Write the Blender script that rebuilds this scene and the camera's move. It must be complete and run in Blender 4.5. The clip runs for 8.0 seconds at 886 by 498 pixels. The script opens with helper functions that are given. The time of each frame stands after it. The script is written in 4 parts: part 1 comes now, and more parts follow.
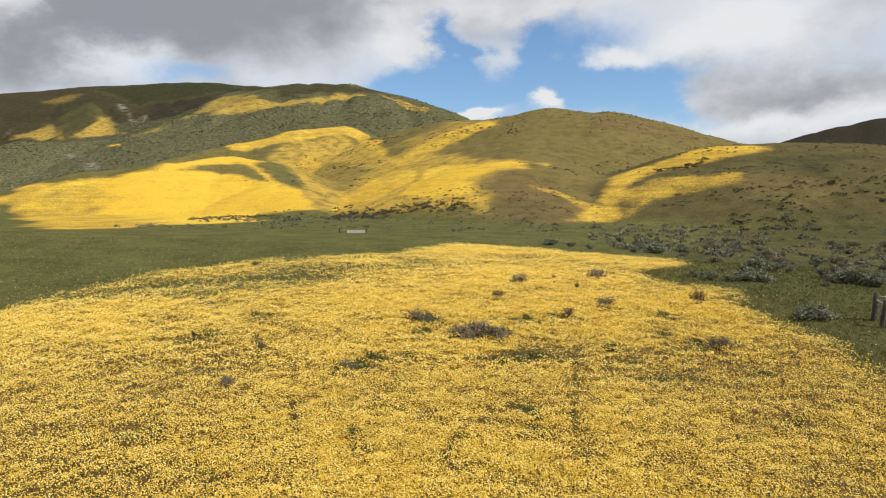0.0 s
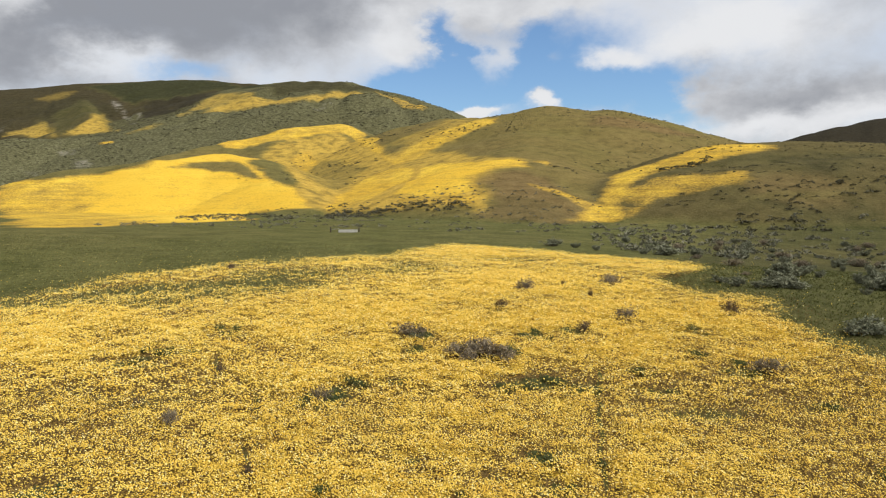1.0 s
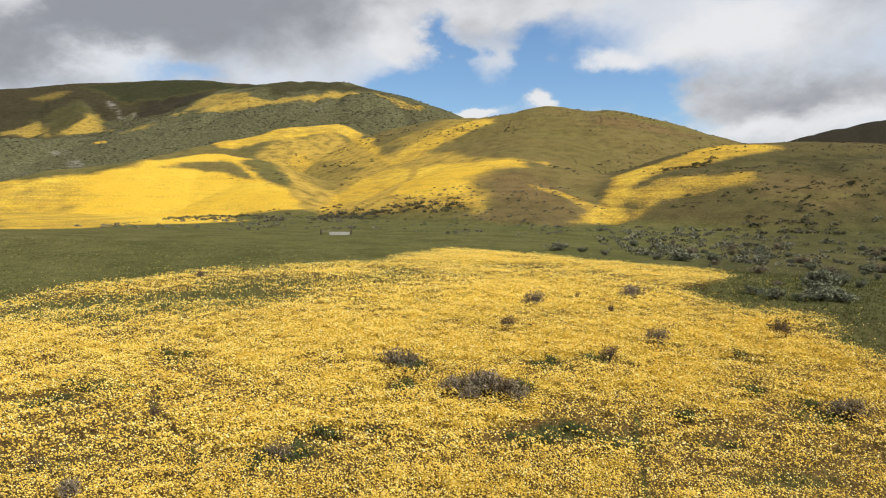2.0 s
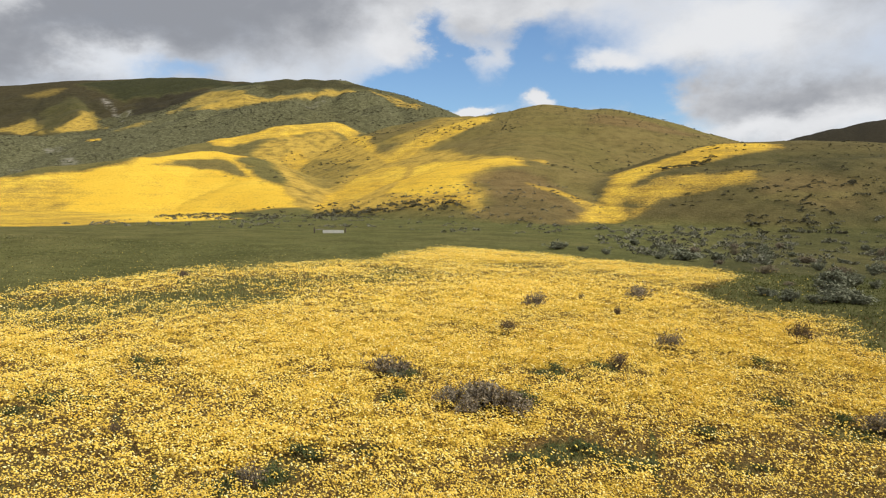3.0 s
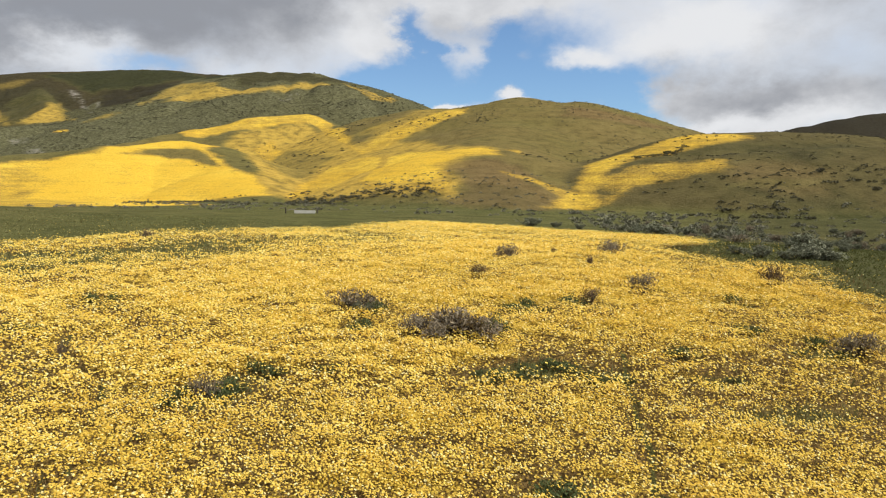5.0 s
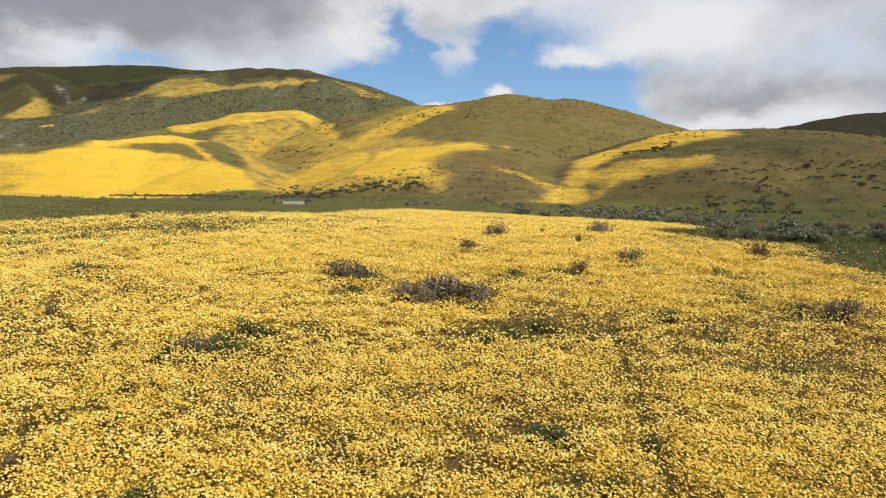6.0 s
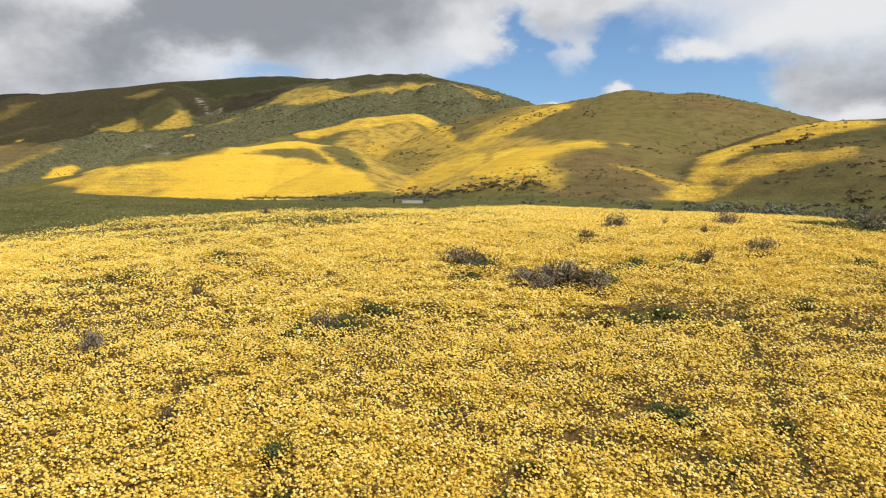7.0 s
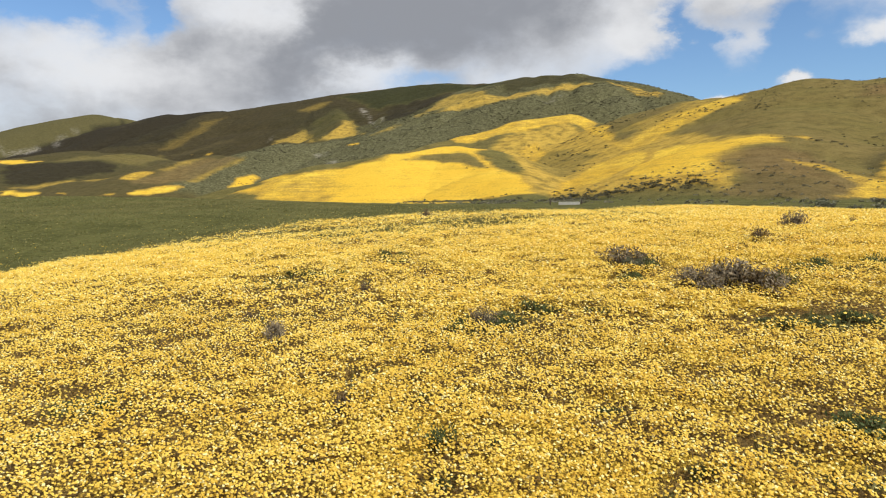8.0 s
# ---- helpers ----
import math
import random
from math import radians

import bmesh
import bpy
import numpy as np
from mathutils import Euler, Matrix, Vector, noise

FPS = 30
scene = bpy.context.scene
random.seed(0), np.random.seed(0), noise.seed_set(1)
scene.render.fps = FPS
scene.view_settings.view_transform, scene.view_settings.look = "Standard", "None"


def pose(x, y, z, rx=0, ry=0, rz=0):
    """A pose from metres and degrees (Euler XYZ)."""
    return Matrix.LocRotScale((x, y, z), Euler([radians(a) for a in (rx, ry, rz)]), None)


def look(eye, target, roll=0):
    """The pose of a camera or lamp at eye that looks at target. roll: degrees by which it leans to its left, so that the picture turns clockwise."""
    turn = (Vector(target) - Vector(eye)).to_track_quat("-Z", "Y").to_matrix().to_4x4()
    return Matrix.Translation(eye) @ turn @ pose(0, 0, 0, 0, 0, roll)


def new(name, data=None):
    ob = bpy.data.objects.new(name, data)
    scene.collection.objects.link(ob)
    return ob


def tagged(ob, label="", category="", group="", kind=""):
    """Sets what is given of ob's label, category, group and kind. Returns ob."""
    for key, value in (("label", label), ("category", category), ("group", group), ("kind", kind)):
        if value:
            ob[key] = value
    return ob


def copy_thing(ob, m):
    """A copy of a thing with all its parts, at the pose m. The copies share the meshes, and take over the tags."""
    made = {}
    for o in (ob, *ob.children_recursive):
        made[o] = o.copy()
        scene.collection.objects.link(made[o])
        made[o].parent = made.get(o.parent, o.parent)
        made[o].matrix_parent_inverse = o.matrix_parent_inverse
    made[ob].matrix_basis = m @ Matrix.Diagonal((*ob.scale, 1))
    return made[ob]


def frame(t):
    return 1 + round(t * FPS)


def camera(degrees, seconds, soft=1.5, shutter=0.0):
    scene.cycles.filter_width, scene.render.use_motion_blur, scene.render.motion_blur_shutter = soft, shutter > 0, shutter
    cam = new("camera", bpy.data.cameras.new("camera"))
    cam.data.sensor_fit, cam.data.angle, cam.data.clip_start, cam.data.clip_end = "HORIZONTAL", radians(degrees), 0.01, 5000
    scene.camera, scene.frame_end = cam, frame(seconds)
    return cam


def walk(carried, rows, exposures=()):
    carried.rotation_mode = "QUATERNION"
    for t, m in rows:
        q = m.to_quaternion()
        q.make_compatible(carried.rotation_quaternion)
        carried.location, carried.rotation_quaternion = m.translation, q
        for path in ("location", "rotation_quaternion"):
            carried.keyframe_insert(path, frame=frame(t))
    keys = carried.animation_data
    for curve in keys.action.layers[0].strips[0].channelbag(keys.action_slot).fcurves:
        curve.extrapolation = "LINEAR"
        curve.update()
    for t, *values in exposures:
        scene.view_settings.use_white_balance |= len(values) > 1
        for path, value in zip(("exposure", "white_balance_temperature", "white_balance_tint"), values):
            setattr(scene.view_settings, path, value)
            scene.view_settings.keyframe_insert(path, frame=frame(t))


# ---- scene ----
# a drone flies forward over the meadow, sinks and turns to its left
cam = camera(64.95, 8.0, soft=1.15)
EYE, TILT = 6.0, -3.5
ROWS = [
    (0.0, 0.000, 0.000, -0.000, 0.00, 0.00, -0.00),
    (0.5, 0.024, 1.980, 0.084, -0.13, -0.04, -0.07),
    (1.0, 0.058, 4.325, 0.147, -0.25, -0.05, -0.17),
    (1.5, 0.073, 6.911, 0.271, -0.36, 0.07, -0.22),
    (1.7, 0.137, 7.841, 0.315, -0.37, 0.10, -0.23),
    (2.8, 0.128, 10.616, 0.435, -0.73, -0.00, -0.40),
    (3.0, 0.193, 10.753, 0.357, -0.73, 0.00, -0.40),
    (3.5, 0.226, 11.060, 0.069, -0.85, -0.04, -0.44),
    (4.0, 0.276, 11.209, -0.428, -1.41, -0.11, -0.44),
    (4.5, 0.350, 11.287, -0.948, -2.11, -0.18, -0.45),
    (4.7, 0.379, 11.311, -1.147, -2.42, -0.20, -0.46),
    (5.8, 0.428, 11.292, -2.046, -3.52, -0.36, -0.45),
    (6.0, 0.385, 11.265, -2.172, -3.70, -0.38, -0.54),
    (6.5, 0.375, 11.167, -2.384, -1.06, -0.41, -0.56),
    (7.0, 0.341, 11.092, -2.531, 5.84, -0.36, -0.52),
    (7.5, 0.303, 11.038, -2.588, 15.00, -0.24, -0.44),
    (8.0, 0.284, 10.968, -2.636, 18.57, -0.23, -0.48),
]
walk(cam, [(t, pose(0, 0, EYE, TILT) @ pose(x, y, z, 90 + pitch, roll, yaw)) for t, x, y, z, yaw, pitch, roll in ROWS])

# ---- daylight: broken cloud and a fairly low sun from the right ----
SUN_ELEVATION, SUN_AZIMUTH = 45.0, 112.0  # degrees; azimuth clockwise from the +y axis
sun = new("sun", bpy.data.lights.new("sun", "SUN"))
sun.data.energy, sun.data.angle, sun.data.color = 4.3, radians(0.5), (1.0, 0.965, 0.90)
sun_way = Vector((math.sin(radians(SUN_AZIMUTH)) * math.cos(radians(SUN_ELEVATION)), math.cos(radians(SUN_AZIMUTH)) * math.cos(radians(SUN_ELEVATION)), math.sin(radians(SUN_ELEVATION))))
sun.matrix_world = look(sun_way * 300, (0, 0, 0))


class Nodes:
    """Short hand for building node trees."""

    def __init__(self, tree):
        self.tree = tree
        tree.nodes.clear()

    def put(self, kind, **settings):
        n = self.tree.nodes.new(kind)
        for key, value in settings.items():
            setattr(n, key, value)
        return n

    def plug(self, socket, value):
        if hasattr(value, "is_linked"):
            self.tree.links.new(value, socket)
        elif value is not None:
            socket.default_value = value

    def math(self, op, a, b=None, c=None, clamp=False):
        n = self.put("ShaderNodeMath", operation=op, use_clamp=clamp)
        for s, v in zip(n.inputs, (a, b, c)):
            self.plug(s, v)
        return n.outputs[0]

    def mix(self, fac, a, b, mode="MIX"):
        n = self.put("ShaderNodeMix", data_type="RGBA", blend_type=mode)
        self.plug(n.inputs[0], fac)
        for s, v in ((n.inputs[6], a), (n.inputs[7], b)):
            self.plug(s, (*v, 1) if isinstance(v, tuple) and len(v) == 3 else v)
        return n.outputs[2]

    def noise(self, vec, scale, detail=4.0, rough=0.55, distort=0.0):
        n = self.put("ShaderNodeTexNoise")
        self.plug(n.inputs["Vector"], vec)
        n.inputs["Scale"].default_value, n.inputs["Detail"].default_value = scale, detail
        n.inputs["Roughness"].default_value, n.inputs["Distortion"].default_value = rough, distort
        return n.outputs["Fac"]

    def ramp(self, value, low, high, a=0.0, b=1.0):
        n = self.put("ShaderNodeMapRange", interpolation_type="SMOOTHSTEP")
        for s, v in zip(n.inputs, (value, low, high, a, b)):
            self.plug(s, v)
        return n.outputs[0]


def build_sky():
    world = bpy.data.worlds.new("sky")
    scene.world = world
    world.use_nodes = True
    n = Nodes(world.node_tree)
    sky = n.put("ShaderNodeTexSky", sky_type="NISHITA", sun_disc=False)
    sky.sun_elevation, sky.sun_rotation = radians(SUN_ELEVATION), radians(SUN_AZIMUTH)
    sky.air_density, sky.dust_density, sky.ozone_density = 1.0, 0.15, 3.0
    way = n.put("ShaderNodeTexCoord").outputs["Generated"]
    xyz = n.put("ShaderNodeSeparateXYZ")
    n.plug(xyz.inputs[0], way)
    spread = n.put("ShaderNodeMapping")
    n.plug(spread.inputs[0], way)
    spread.inputs["Scale"].default_value = (1, 1, 1.6)
    lumps = n.noise(spread.outputs[0], 6.0, 9.0, 0.58, 0.2)
    large = n.noise(spread.outputs[0], 1.7, 3.0, 0.5)
    billows = n.noise(spread.outputs[0], 16.0, 8.0, 0.58, 0.2)
    drift = n.put("ShaderNodeTexNoise")
    n.plug(drift.inputs["Vector"], spread.outputs[0])
    drift.inputs["Scale"].default_value, drift.inputs["Detail"].default_value, drift.inputs["Roughness"].default_value = 7.0, 8.0, 0.6
    swirl = n.put("ShaderNodeSeparateXYZ")
    n.plug(swirl.inputs[0], drift.outputs["Color"])
    # the banks' outlines are broken up by the drift
    azimuth = n.math("MULTIPLY_ADD", n.math("SUBTRACT", swirl.outputs[0], 0.5), 0.22, n.math("ARCTAN2", xyz.outputs[0], xyz.outputs[1]))
    height = n.math("MULTIPLY_ADD", n.math("SUBTRACT", swirl.outputs[1], 0.5), 0.11, xyz.outputs[2])

    def banks(rows, start):
        total = start
        for a, h, wide, tall, amount in rows:
            u = n.math("DIVIDE", n.math("SUBTRACT", azimuth, radians(a)), radians(wide))
            v = n.math("DIVIDE", n.math("SUBTRACT", height, h), tall)
            r = n.math("ADD", n.math("MULTIPLY", u, u), n.math("MULTIPLY", v, v))
            total = n.math("MULTIPLY_ADD", n.math("EXPONENT", n.math("MULTIPLY", r, -1.0)), amount, total)
        return total

    # cloud banks: azimuth, height, width, tallness, amount
    cover = n.math("MULTIPLY_ADD", n.math("SUBTRACT", large, 0.5), 0.6, 0.44)
    cover = banks(CLOUDS, cover)
    dense = n.math("ADD", cover, n.math("MULTIPLY", n.math("SUBTRACT", lumps, 0.5), 0.7))
    dense = n.math("MULTIPLY_ADD", n.math("SUBTRACT", billows, 0.5), 0.35, dense)
    mask = n.ramp(dense, -0.42, 0.78)
    shade = banks(SHADES, n.math("MULTIPLY_ADD", n.math("SUBTRACT", large, 0.5), 0.5, 0.26))
    shade = n.math("MULTIPLY_ADD", n.math("SUBTRACT", billows, 0.5), 0.85, shade)
    shade = n.math("MULTIPLY_ADD", n.math("SUBTRACT", lumps, 0.5), 1.1, shade)
    cloud = n.mix(n.ramp(shade, -0.35, 1.15), (0.80, 0.81, 0.83), (0.30, 0.315, 0.35))
    blue = n.mix(1.0, sky.outputs[0], (SKY_STRENGTH * 0.93, SKY_STRENGTH * 1.06, SKY_STRENGTH * 1.18), "MULTIPLY")
    whole = n.mix(mask, blue, cloud)
    back = n.put("ShaderNodeBackground")
    n.plug(back.inputs[0], whole)
    out = n.put("ShaderNodeOutputWorld")
    n.plug(out.inputs[0], back.outputs[0])


SKY_STRENGTH = 0.11
# each bank: azimuth in degrees, height, width, tallness, amount
GAPS = [
    (8.5, 0.205, 7.0, 0.055, -1.0), (16.5, 0.155, 5.0, 0.028, -0.95), (-1.6, 0.165, 3.0, 0.030, -0.95), (5.0, 0.14, 9.0, 0.045, -0.8), (0.8, 0.225, 1.1, 0.05, -0.9),
    (6.6, 0.235, 1.4, 0.03, -0.5), (19.0, 0.130, 3.5, 0.024, -0.5), (-20.0, 0.178, 3.0, 0.014, -0.6), (-48.5, 0.245, 3.5, 0.028, -1.7), (-41.0, 0.250, 2.2, 0.026, -1.5),
]
BANKS = [
    (3.7, 0.196, 1.7, 0.036, 0.62), (9.4, 0.136, 1.5, 0.012, 1.7), (2.1, 0.122, 2.2, 0.007, 1.7), (9.0, 0.207, 1.2, 0.014, 0.45), (14.2, 0.197, 2.4, 0.016, 0.85), (5.0, 0.284, 7.0, 0.020, 0.75),
    (22.0, 0.225, 6.0, 0.040, 0.45), (20.8, 0.145, 2.2, 0.018, 0.75), (28.0, 0.125, 6.0, 0.035, 0.6), (-22.0, 0.30, 20.0, 0.12, 0.3), (-40.0, 0.17, 12.0, 0.07, 0.35), (-2.6, 0.215, 2.4, 0.04, 0.4),
]
CLOUDS = GAPS + BANKS
BRIGHT = [
    (25.0, 0.105, 8.0, 0.018, -0.6), (-24.0, 0.190, 3.0, 0.022, -0.75), (-4.0, 0.215, 4.5, 0.05, -0.6), (21.0, 0.235, 8.0, 0.05, -0.85), (-33.0, 0.255, 3.2, 0.04, -0.7), (-46.0, 0.185, 6.0, 0.035, -0.5),
    (9.6, 0.130, 3.0, 0.02, -0.8), (2.1, 0.122, 4.0, 0.02, -0.8), (-13.0, 0.16, 6.0, 0.03, -0.3), (3.7, 0.200, 3.0, 0.05, -0.35), (14.5, 0.197, 3.0, 0.03, -0.5), (5.0, 0.284, 9.0, 0.03, -0.3),
]
DARK = [
    (-22.0, 0.22, 14.0, 0.06, 0.30),
    (-14.0, 0.275, 11.0, 0.050, 0.5), (28.5, 0.145, 6.0, 0.026, 0.55), (-24.0, 0.252, 7.0, 0.040, 0.65), (-29.5, 0.215, 2.2, 0.04, 0.45), (-38, 0.13, 12.0, 0.03, 0.3), (-31.0, 0.165, 4.0, 0.03, 0.4), (-37.0, 0.21, 3.0, 0.025, 0.4),
]
SHADES = BRIGHT + DARK
build_sky()

# ---- materials ----
def material(name, rough=0.9, specular=0.15):
    m = bpy.data.materials.new(name)
    m.use_nodes = True
    n = Nodes(m.node_tree)
    shader = n.put("ShaderNodeBsdfPrincipled")
    shader.inputs["Roughness"].default_value = rough
    shader.inputs["Specular IOR Level"].default_value = specular
    n.plug(n.put("ShaderNodeOutputMaterial").inputs[0], shader.outputs[0])
    return m, n, shader


def ground_material():
    m, n, shader = material("grassland", 0.95, 0.05)
    place = n.put("ShaderNodeTexCoord").outputs["Object"]

    def cover(name):
        return n.put("ShaderNodeAttribute", attribute_name=name).outputs["Fac"]

    broad = n.noise(place, 0.035, 5.0, 0.6)
    middle = n.noise(place, 0.28, 5.0, 0.6)
    fine = n.noise(place, 2.2, 4.0, 0.65)
    tiny = n.noise(place, 14.0, 3.0, 0.7)
    both = n.math("MULTIPLY_ADD", middle, 0.5, n.math("MULTIPLY", fine, 0.5))
    grain = n.ramp(both, 0.32, 0.68)
    speckle = n.ramp(n.noise(place, 0.75, 4.0, 0.75), 0.36, 0.62)
    green = n.mix(grain, (0.068, 0.072, 0.021), (0.148, 0.142, 0.047))
    green = n.mix(n.ramp(broad, 0.4, 0.66), green, n.mix(grain, (0.082, 0.078, 0.024), (0.170, 0.152, 0.054)))
    dry = n.mix(grain, (0.122, 0.092, 0.030), (0.236, 0.180, 0.064))
    dry = n.mix(n.ramp(broad, 0.35, 0.7), dry, n.mix(grain, (0.106, 0.088, 0.027), (0.198, 0.160, 0.051)))
    russet = n.mix(grain, (0.120, 0.076, 0.030), (0.250, 0.166, 0.070))
    scrub = n.mix(speckle, (0.058, 0.056, 0.024), n.mix(grain, (0.110, 0.104, 0.048), (0.190, 0.178, 0.096)))
    # dark heath tone, with cloud shade put into the colour
    shaded_heath = n.mix(grain, (0.019, 0.016, 0.010), (0.048, 0.040, 0.023))
    shaded_heath = n.mix(n.ramp(n.noise(place, 0.014, 5.0, 0.6), 0.58, 0.82), shaded_heath, n.mix(grain, (0.060, 0.050, 0.022), (0.125, 0.100, 0.044)))
    # dark green growth, deepened to imitate shade
    shaded_green = n.mix(grain, (0.018, 0.020, 0.009), (0.046, 0.047, 0.021))
    bare = n.mix(grain, (0.24, 0.21, 0.16), (0.45, 0.42, 0.36))
    gold = n.mix(grain, (0.350, 0.220, 0.040), (0.640, 0.425, 0.078))
    # flowers stand in streaks and flecks
    streaks = n.put("ShaderNodeMapping")
    n.plug(streaks.inputs[0], place)
    streaks.inputs["Scale"].default_value = (1.0, 1.0, 1.4)
    bands = n.put("ShaderNodeMapping")
    n.plug(bands.inputs[0], place)
    bands.inputs["Scale"].default_value = (0.05, 0.05, 1.9)
    treads = n.noise(bands.outputs[0], 1.0, 5.0, 0.65)
    flecks = n.noise(streaks.outputs[0], 0.16, 7.0, 0.68)
    ragged = n.math("MULTIPLY_ADD", n.math("SUBTRACT", flecks, 0.5), 1.05, n.math("MULTIPLY_ADD", n.math("SUBTRACT", fine, 0.5), 0.7, n.math("MULTIPLY_ADD", n.math("SUBTRACT", treads, 0.5), 0.72, cover("flower"))))
    fringe = n.math("MULTIPLY", n.ramp(ragged, 0.0, 0.5), n.ramp(cover("flower"), 0.0, 0.3, 0.0, 0.85))
    bloom = n.ramp(ragged, 0.34, 0.90)
    ochre = n.mix(grain, (0.33, 0.205, 0.036), (0.56, 0.360, 0.062))
    yellow = n.mix(grain, (0.60, 0.37, 0.035), (0.88, 0.62, 0.085))
    yellow = n.mix(n.ramp(broad, 0.35, 0.65), yellow, n.mix(fine, (0.58, 0.34, 0.03), (0.84, 0.54, 0.06)))
    under = n.mix(n.ramp(tiny, 0.35, 0.65), (0.085, 0.055, 0.021), (0.260, 0.170, 0.056))
    under = n.mix(n.ramp(cover("thick"), 0.10, 0.42), n.mix(tiny, (0.060, 0.066, 0.020), (0.165, 0.165, 0.055)), under)
    low_bloom = n.ramp(n.math("MULTIPLY_ADD", n.math("SUBTRACT", tiny, 0.5), 1.6, n.math("MULTIPLY_ADD", n.math("SUBTRACT", fine, 0.5), 0.8, cover("carpet"))), 0.50, 1.02)
    under = n.mix(low_bloom, under, n.mix(tiny, (0.55, 0.35, 0.03), (0.80, 0.575, 0.08)))
    colour = green
    colour = n.mix(n.math("MULTIPLY", cover("dry"), n.ramp(middle, 0.2, 0.5, 0.7, 1.0)), colour, dry)
    colour = n.mix(cover("scrub"), colour, scrub)
    colour = n.mix(cover("shaded_heath"), colour, shaded_heath)
    colour = n.mix(cover("shaded_green"), colour, shaded_green)
    colour = n.mix(cover("russet"), colour, russet)
    sparse = n.ramp(n.math("MULTIPLY_ADD", middle, 0.6, n.math("MULTIPLY", flecks, 0.4)), 0.34, 0.54, 0.30, 1.0)
    colour = n.mix(cover("gold"), colour, n.mix(sparse, dry, gold))
    colour = n.mix(n.math("MULTIPLY", cover("bare"), n.ramp(flecks, 0.42, 0.6)), colour, bare)
    colour = n.mix(fringe, colour, ochre)
    colour = n.mix(bloom, colour, yellow)
    colour = n.mix(cover("meadow"), colour, under)
    n.plug(shader.inputs["Base Color"], colour)
    relief = n.put("ShaderNodeBump")
    relief.inputs["Strength"].default_value, relief.inputs["Distance"].default_value = 0.9, 0.35
    n.plug(relief.inputs["Height"], n.math("MULTIPLY_ADD", tiny, 0.25, fine))
    n.plug(shader.inputs["Normal"], relief.outputs[0])
    return m


def plant_material(name, dark, light, rough=0.7, through_light=0.0, extra=None):
    """Colour that varies from piece to piece."""
    m, n, shader = material(name, rough, 0.06)
    island = n.put("ShaderNodeNewGeometry").outputs["Random Per Island"]
    place = n.put("ShaderNodeTexCoord").outputs["Object"]
    patchy = n.ramp(n.noise(place, 1.3, 3.0), 0.35, 0.65)
    blend = n.math("MULTIPLY_ADD", island, 0.65, n.math("MULTIPLY", patchy, 0.35))
    colour = n.mix(blend, dark, light)
    if extra:
        colour = n.mix(n.ramp(island, 0.86, 0.9), colour, extra)
    n.plug(shader.inputs["Base Color"], colour)
    if through_light:
        thin = n.put("ShaderNodeBsdfTranslucent")
        n.plug(thin.inputs[0], colour)
        both = n.put("ShaderNodeMixShader")
        both.inputs[0].default_value = through_light
        n.plug(both.inputs[1], shader.outputs[0])
        n.plug(both.inputs[2], thin.outputs[0])
        out = [k for k in n.tree.nodes if k.bl_idname == "ShaderNodeOutputMaterial"][0]
        n.plug(out.inputs[0], both.outputs[0])
    return m


GROUND = ground_material()
PETAL = plant_material("yellow_petals", (0.64, 0.400, 0.046), (0.95, 0.725, 0.155), 0.75, 0.25, (0.95, 0.83, 0.36))
STALK = plant_material("flower_leaves", (0.115, 0.080, 0.032), (0.280, 0.195, 0.080), 0.8, 0.25)
# darker copy of the grass colour, with the valley's cloud shade mixed in
SHADED_GRASS = plant_material("shaded_valley_grass", (0.070, 0.078, 0.024), (0.165, 0.164, 0.060), 0.7, 0.25)
GRASS = plant_material("grass_blades", (0.136, 0.130, 0.046), (0.270, 0.245, 0.100), 0.7, 0.25)
LUSH = plant_material("dark_green_leaves", (0.058, 0.080, 0.030), (0.160, 0.185, 0.072), 0.7, 0.2)
GREY_LEAF = plant_material("grey_green_leaves", (0.108, 0.114, 0.068), (0.275, 0.275, 0.182), 0.85, 0.15)
DRY_TWIG = plant_material("dry_twigs", (0.130, 0.102, 0.064), (0.360, 0.295, 0.198), 0.9)
RUST_TWIG = plant_material("russet_twigs", (0.105, 0.068, 0.040), (0.260, 0.185, 0.110), 0.9)
BARK = plant_material("shrub_bark", (0.068, 0.054, 0.040), (0.150, 0.122, 0.092), 0.9)

# ---- the lie of the land ----
def lattice(ix, iy, seed):
    h = (ix.astype(np.int64) * 374761393 + iy.astype(np.int64) * 668265263 + seed * 974711) & 0x7FFFFFFF
    h = ((h ^ (h >> 13)) * 1274126177) & 0x7FFFFFFF
    return ((h ^ (h >> 16)) & 0xFFFF) / 65535.0


def value_noise(x, y, seed=0):
    """Smooth noise from 0 to 1 with cells one unit wide."""
    ix, iy = np.floor(x), np.floor(y)
    fx, fy = x - ix, y - iy
    fx, fy = fx * fx * fx * (fx * (fx * 6 - 15) + 10), fy * fy * fy * (fy * (fy * 6 - 15) + 10)
    a, b = lattice(ix, iy, seed), lattice(ix + 1, iy, seed)
    c, d = lattice(ix, iy + 1, seed), lattice(ix + 1, iy + 1, seed)
    return (a + (b - a) * fx) * (1 - fy) + (c + (d - c) * fx) * fy


def fractal(x, y, octaves=4, seed=0, gain=0.5):
    total, amount, weight = 0.0, 1.0, 0.0
    for k in range(octaves):
        total = total + amount * value_noise(x * 2 ** k + 17.3 * k, y * 2 ** k - 9.1 * k, seed + k)
        weight += amount
        amount *= gain
    return total / weight


RIDGES = {}


def ridge(name, steep, crown, line):
    """A ridge: steepness, roundness of the crest, and the crest line as (x, y, z)."""
    RIDGES[name] = (steep, crown, line)


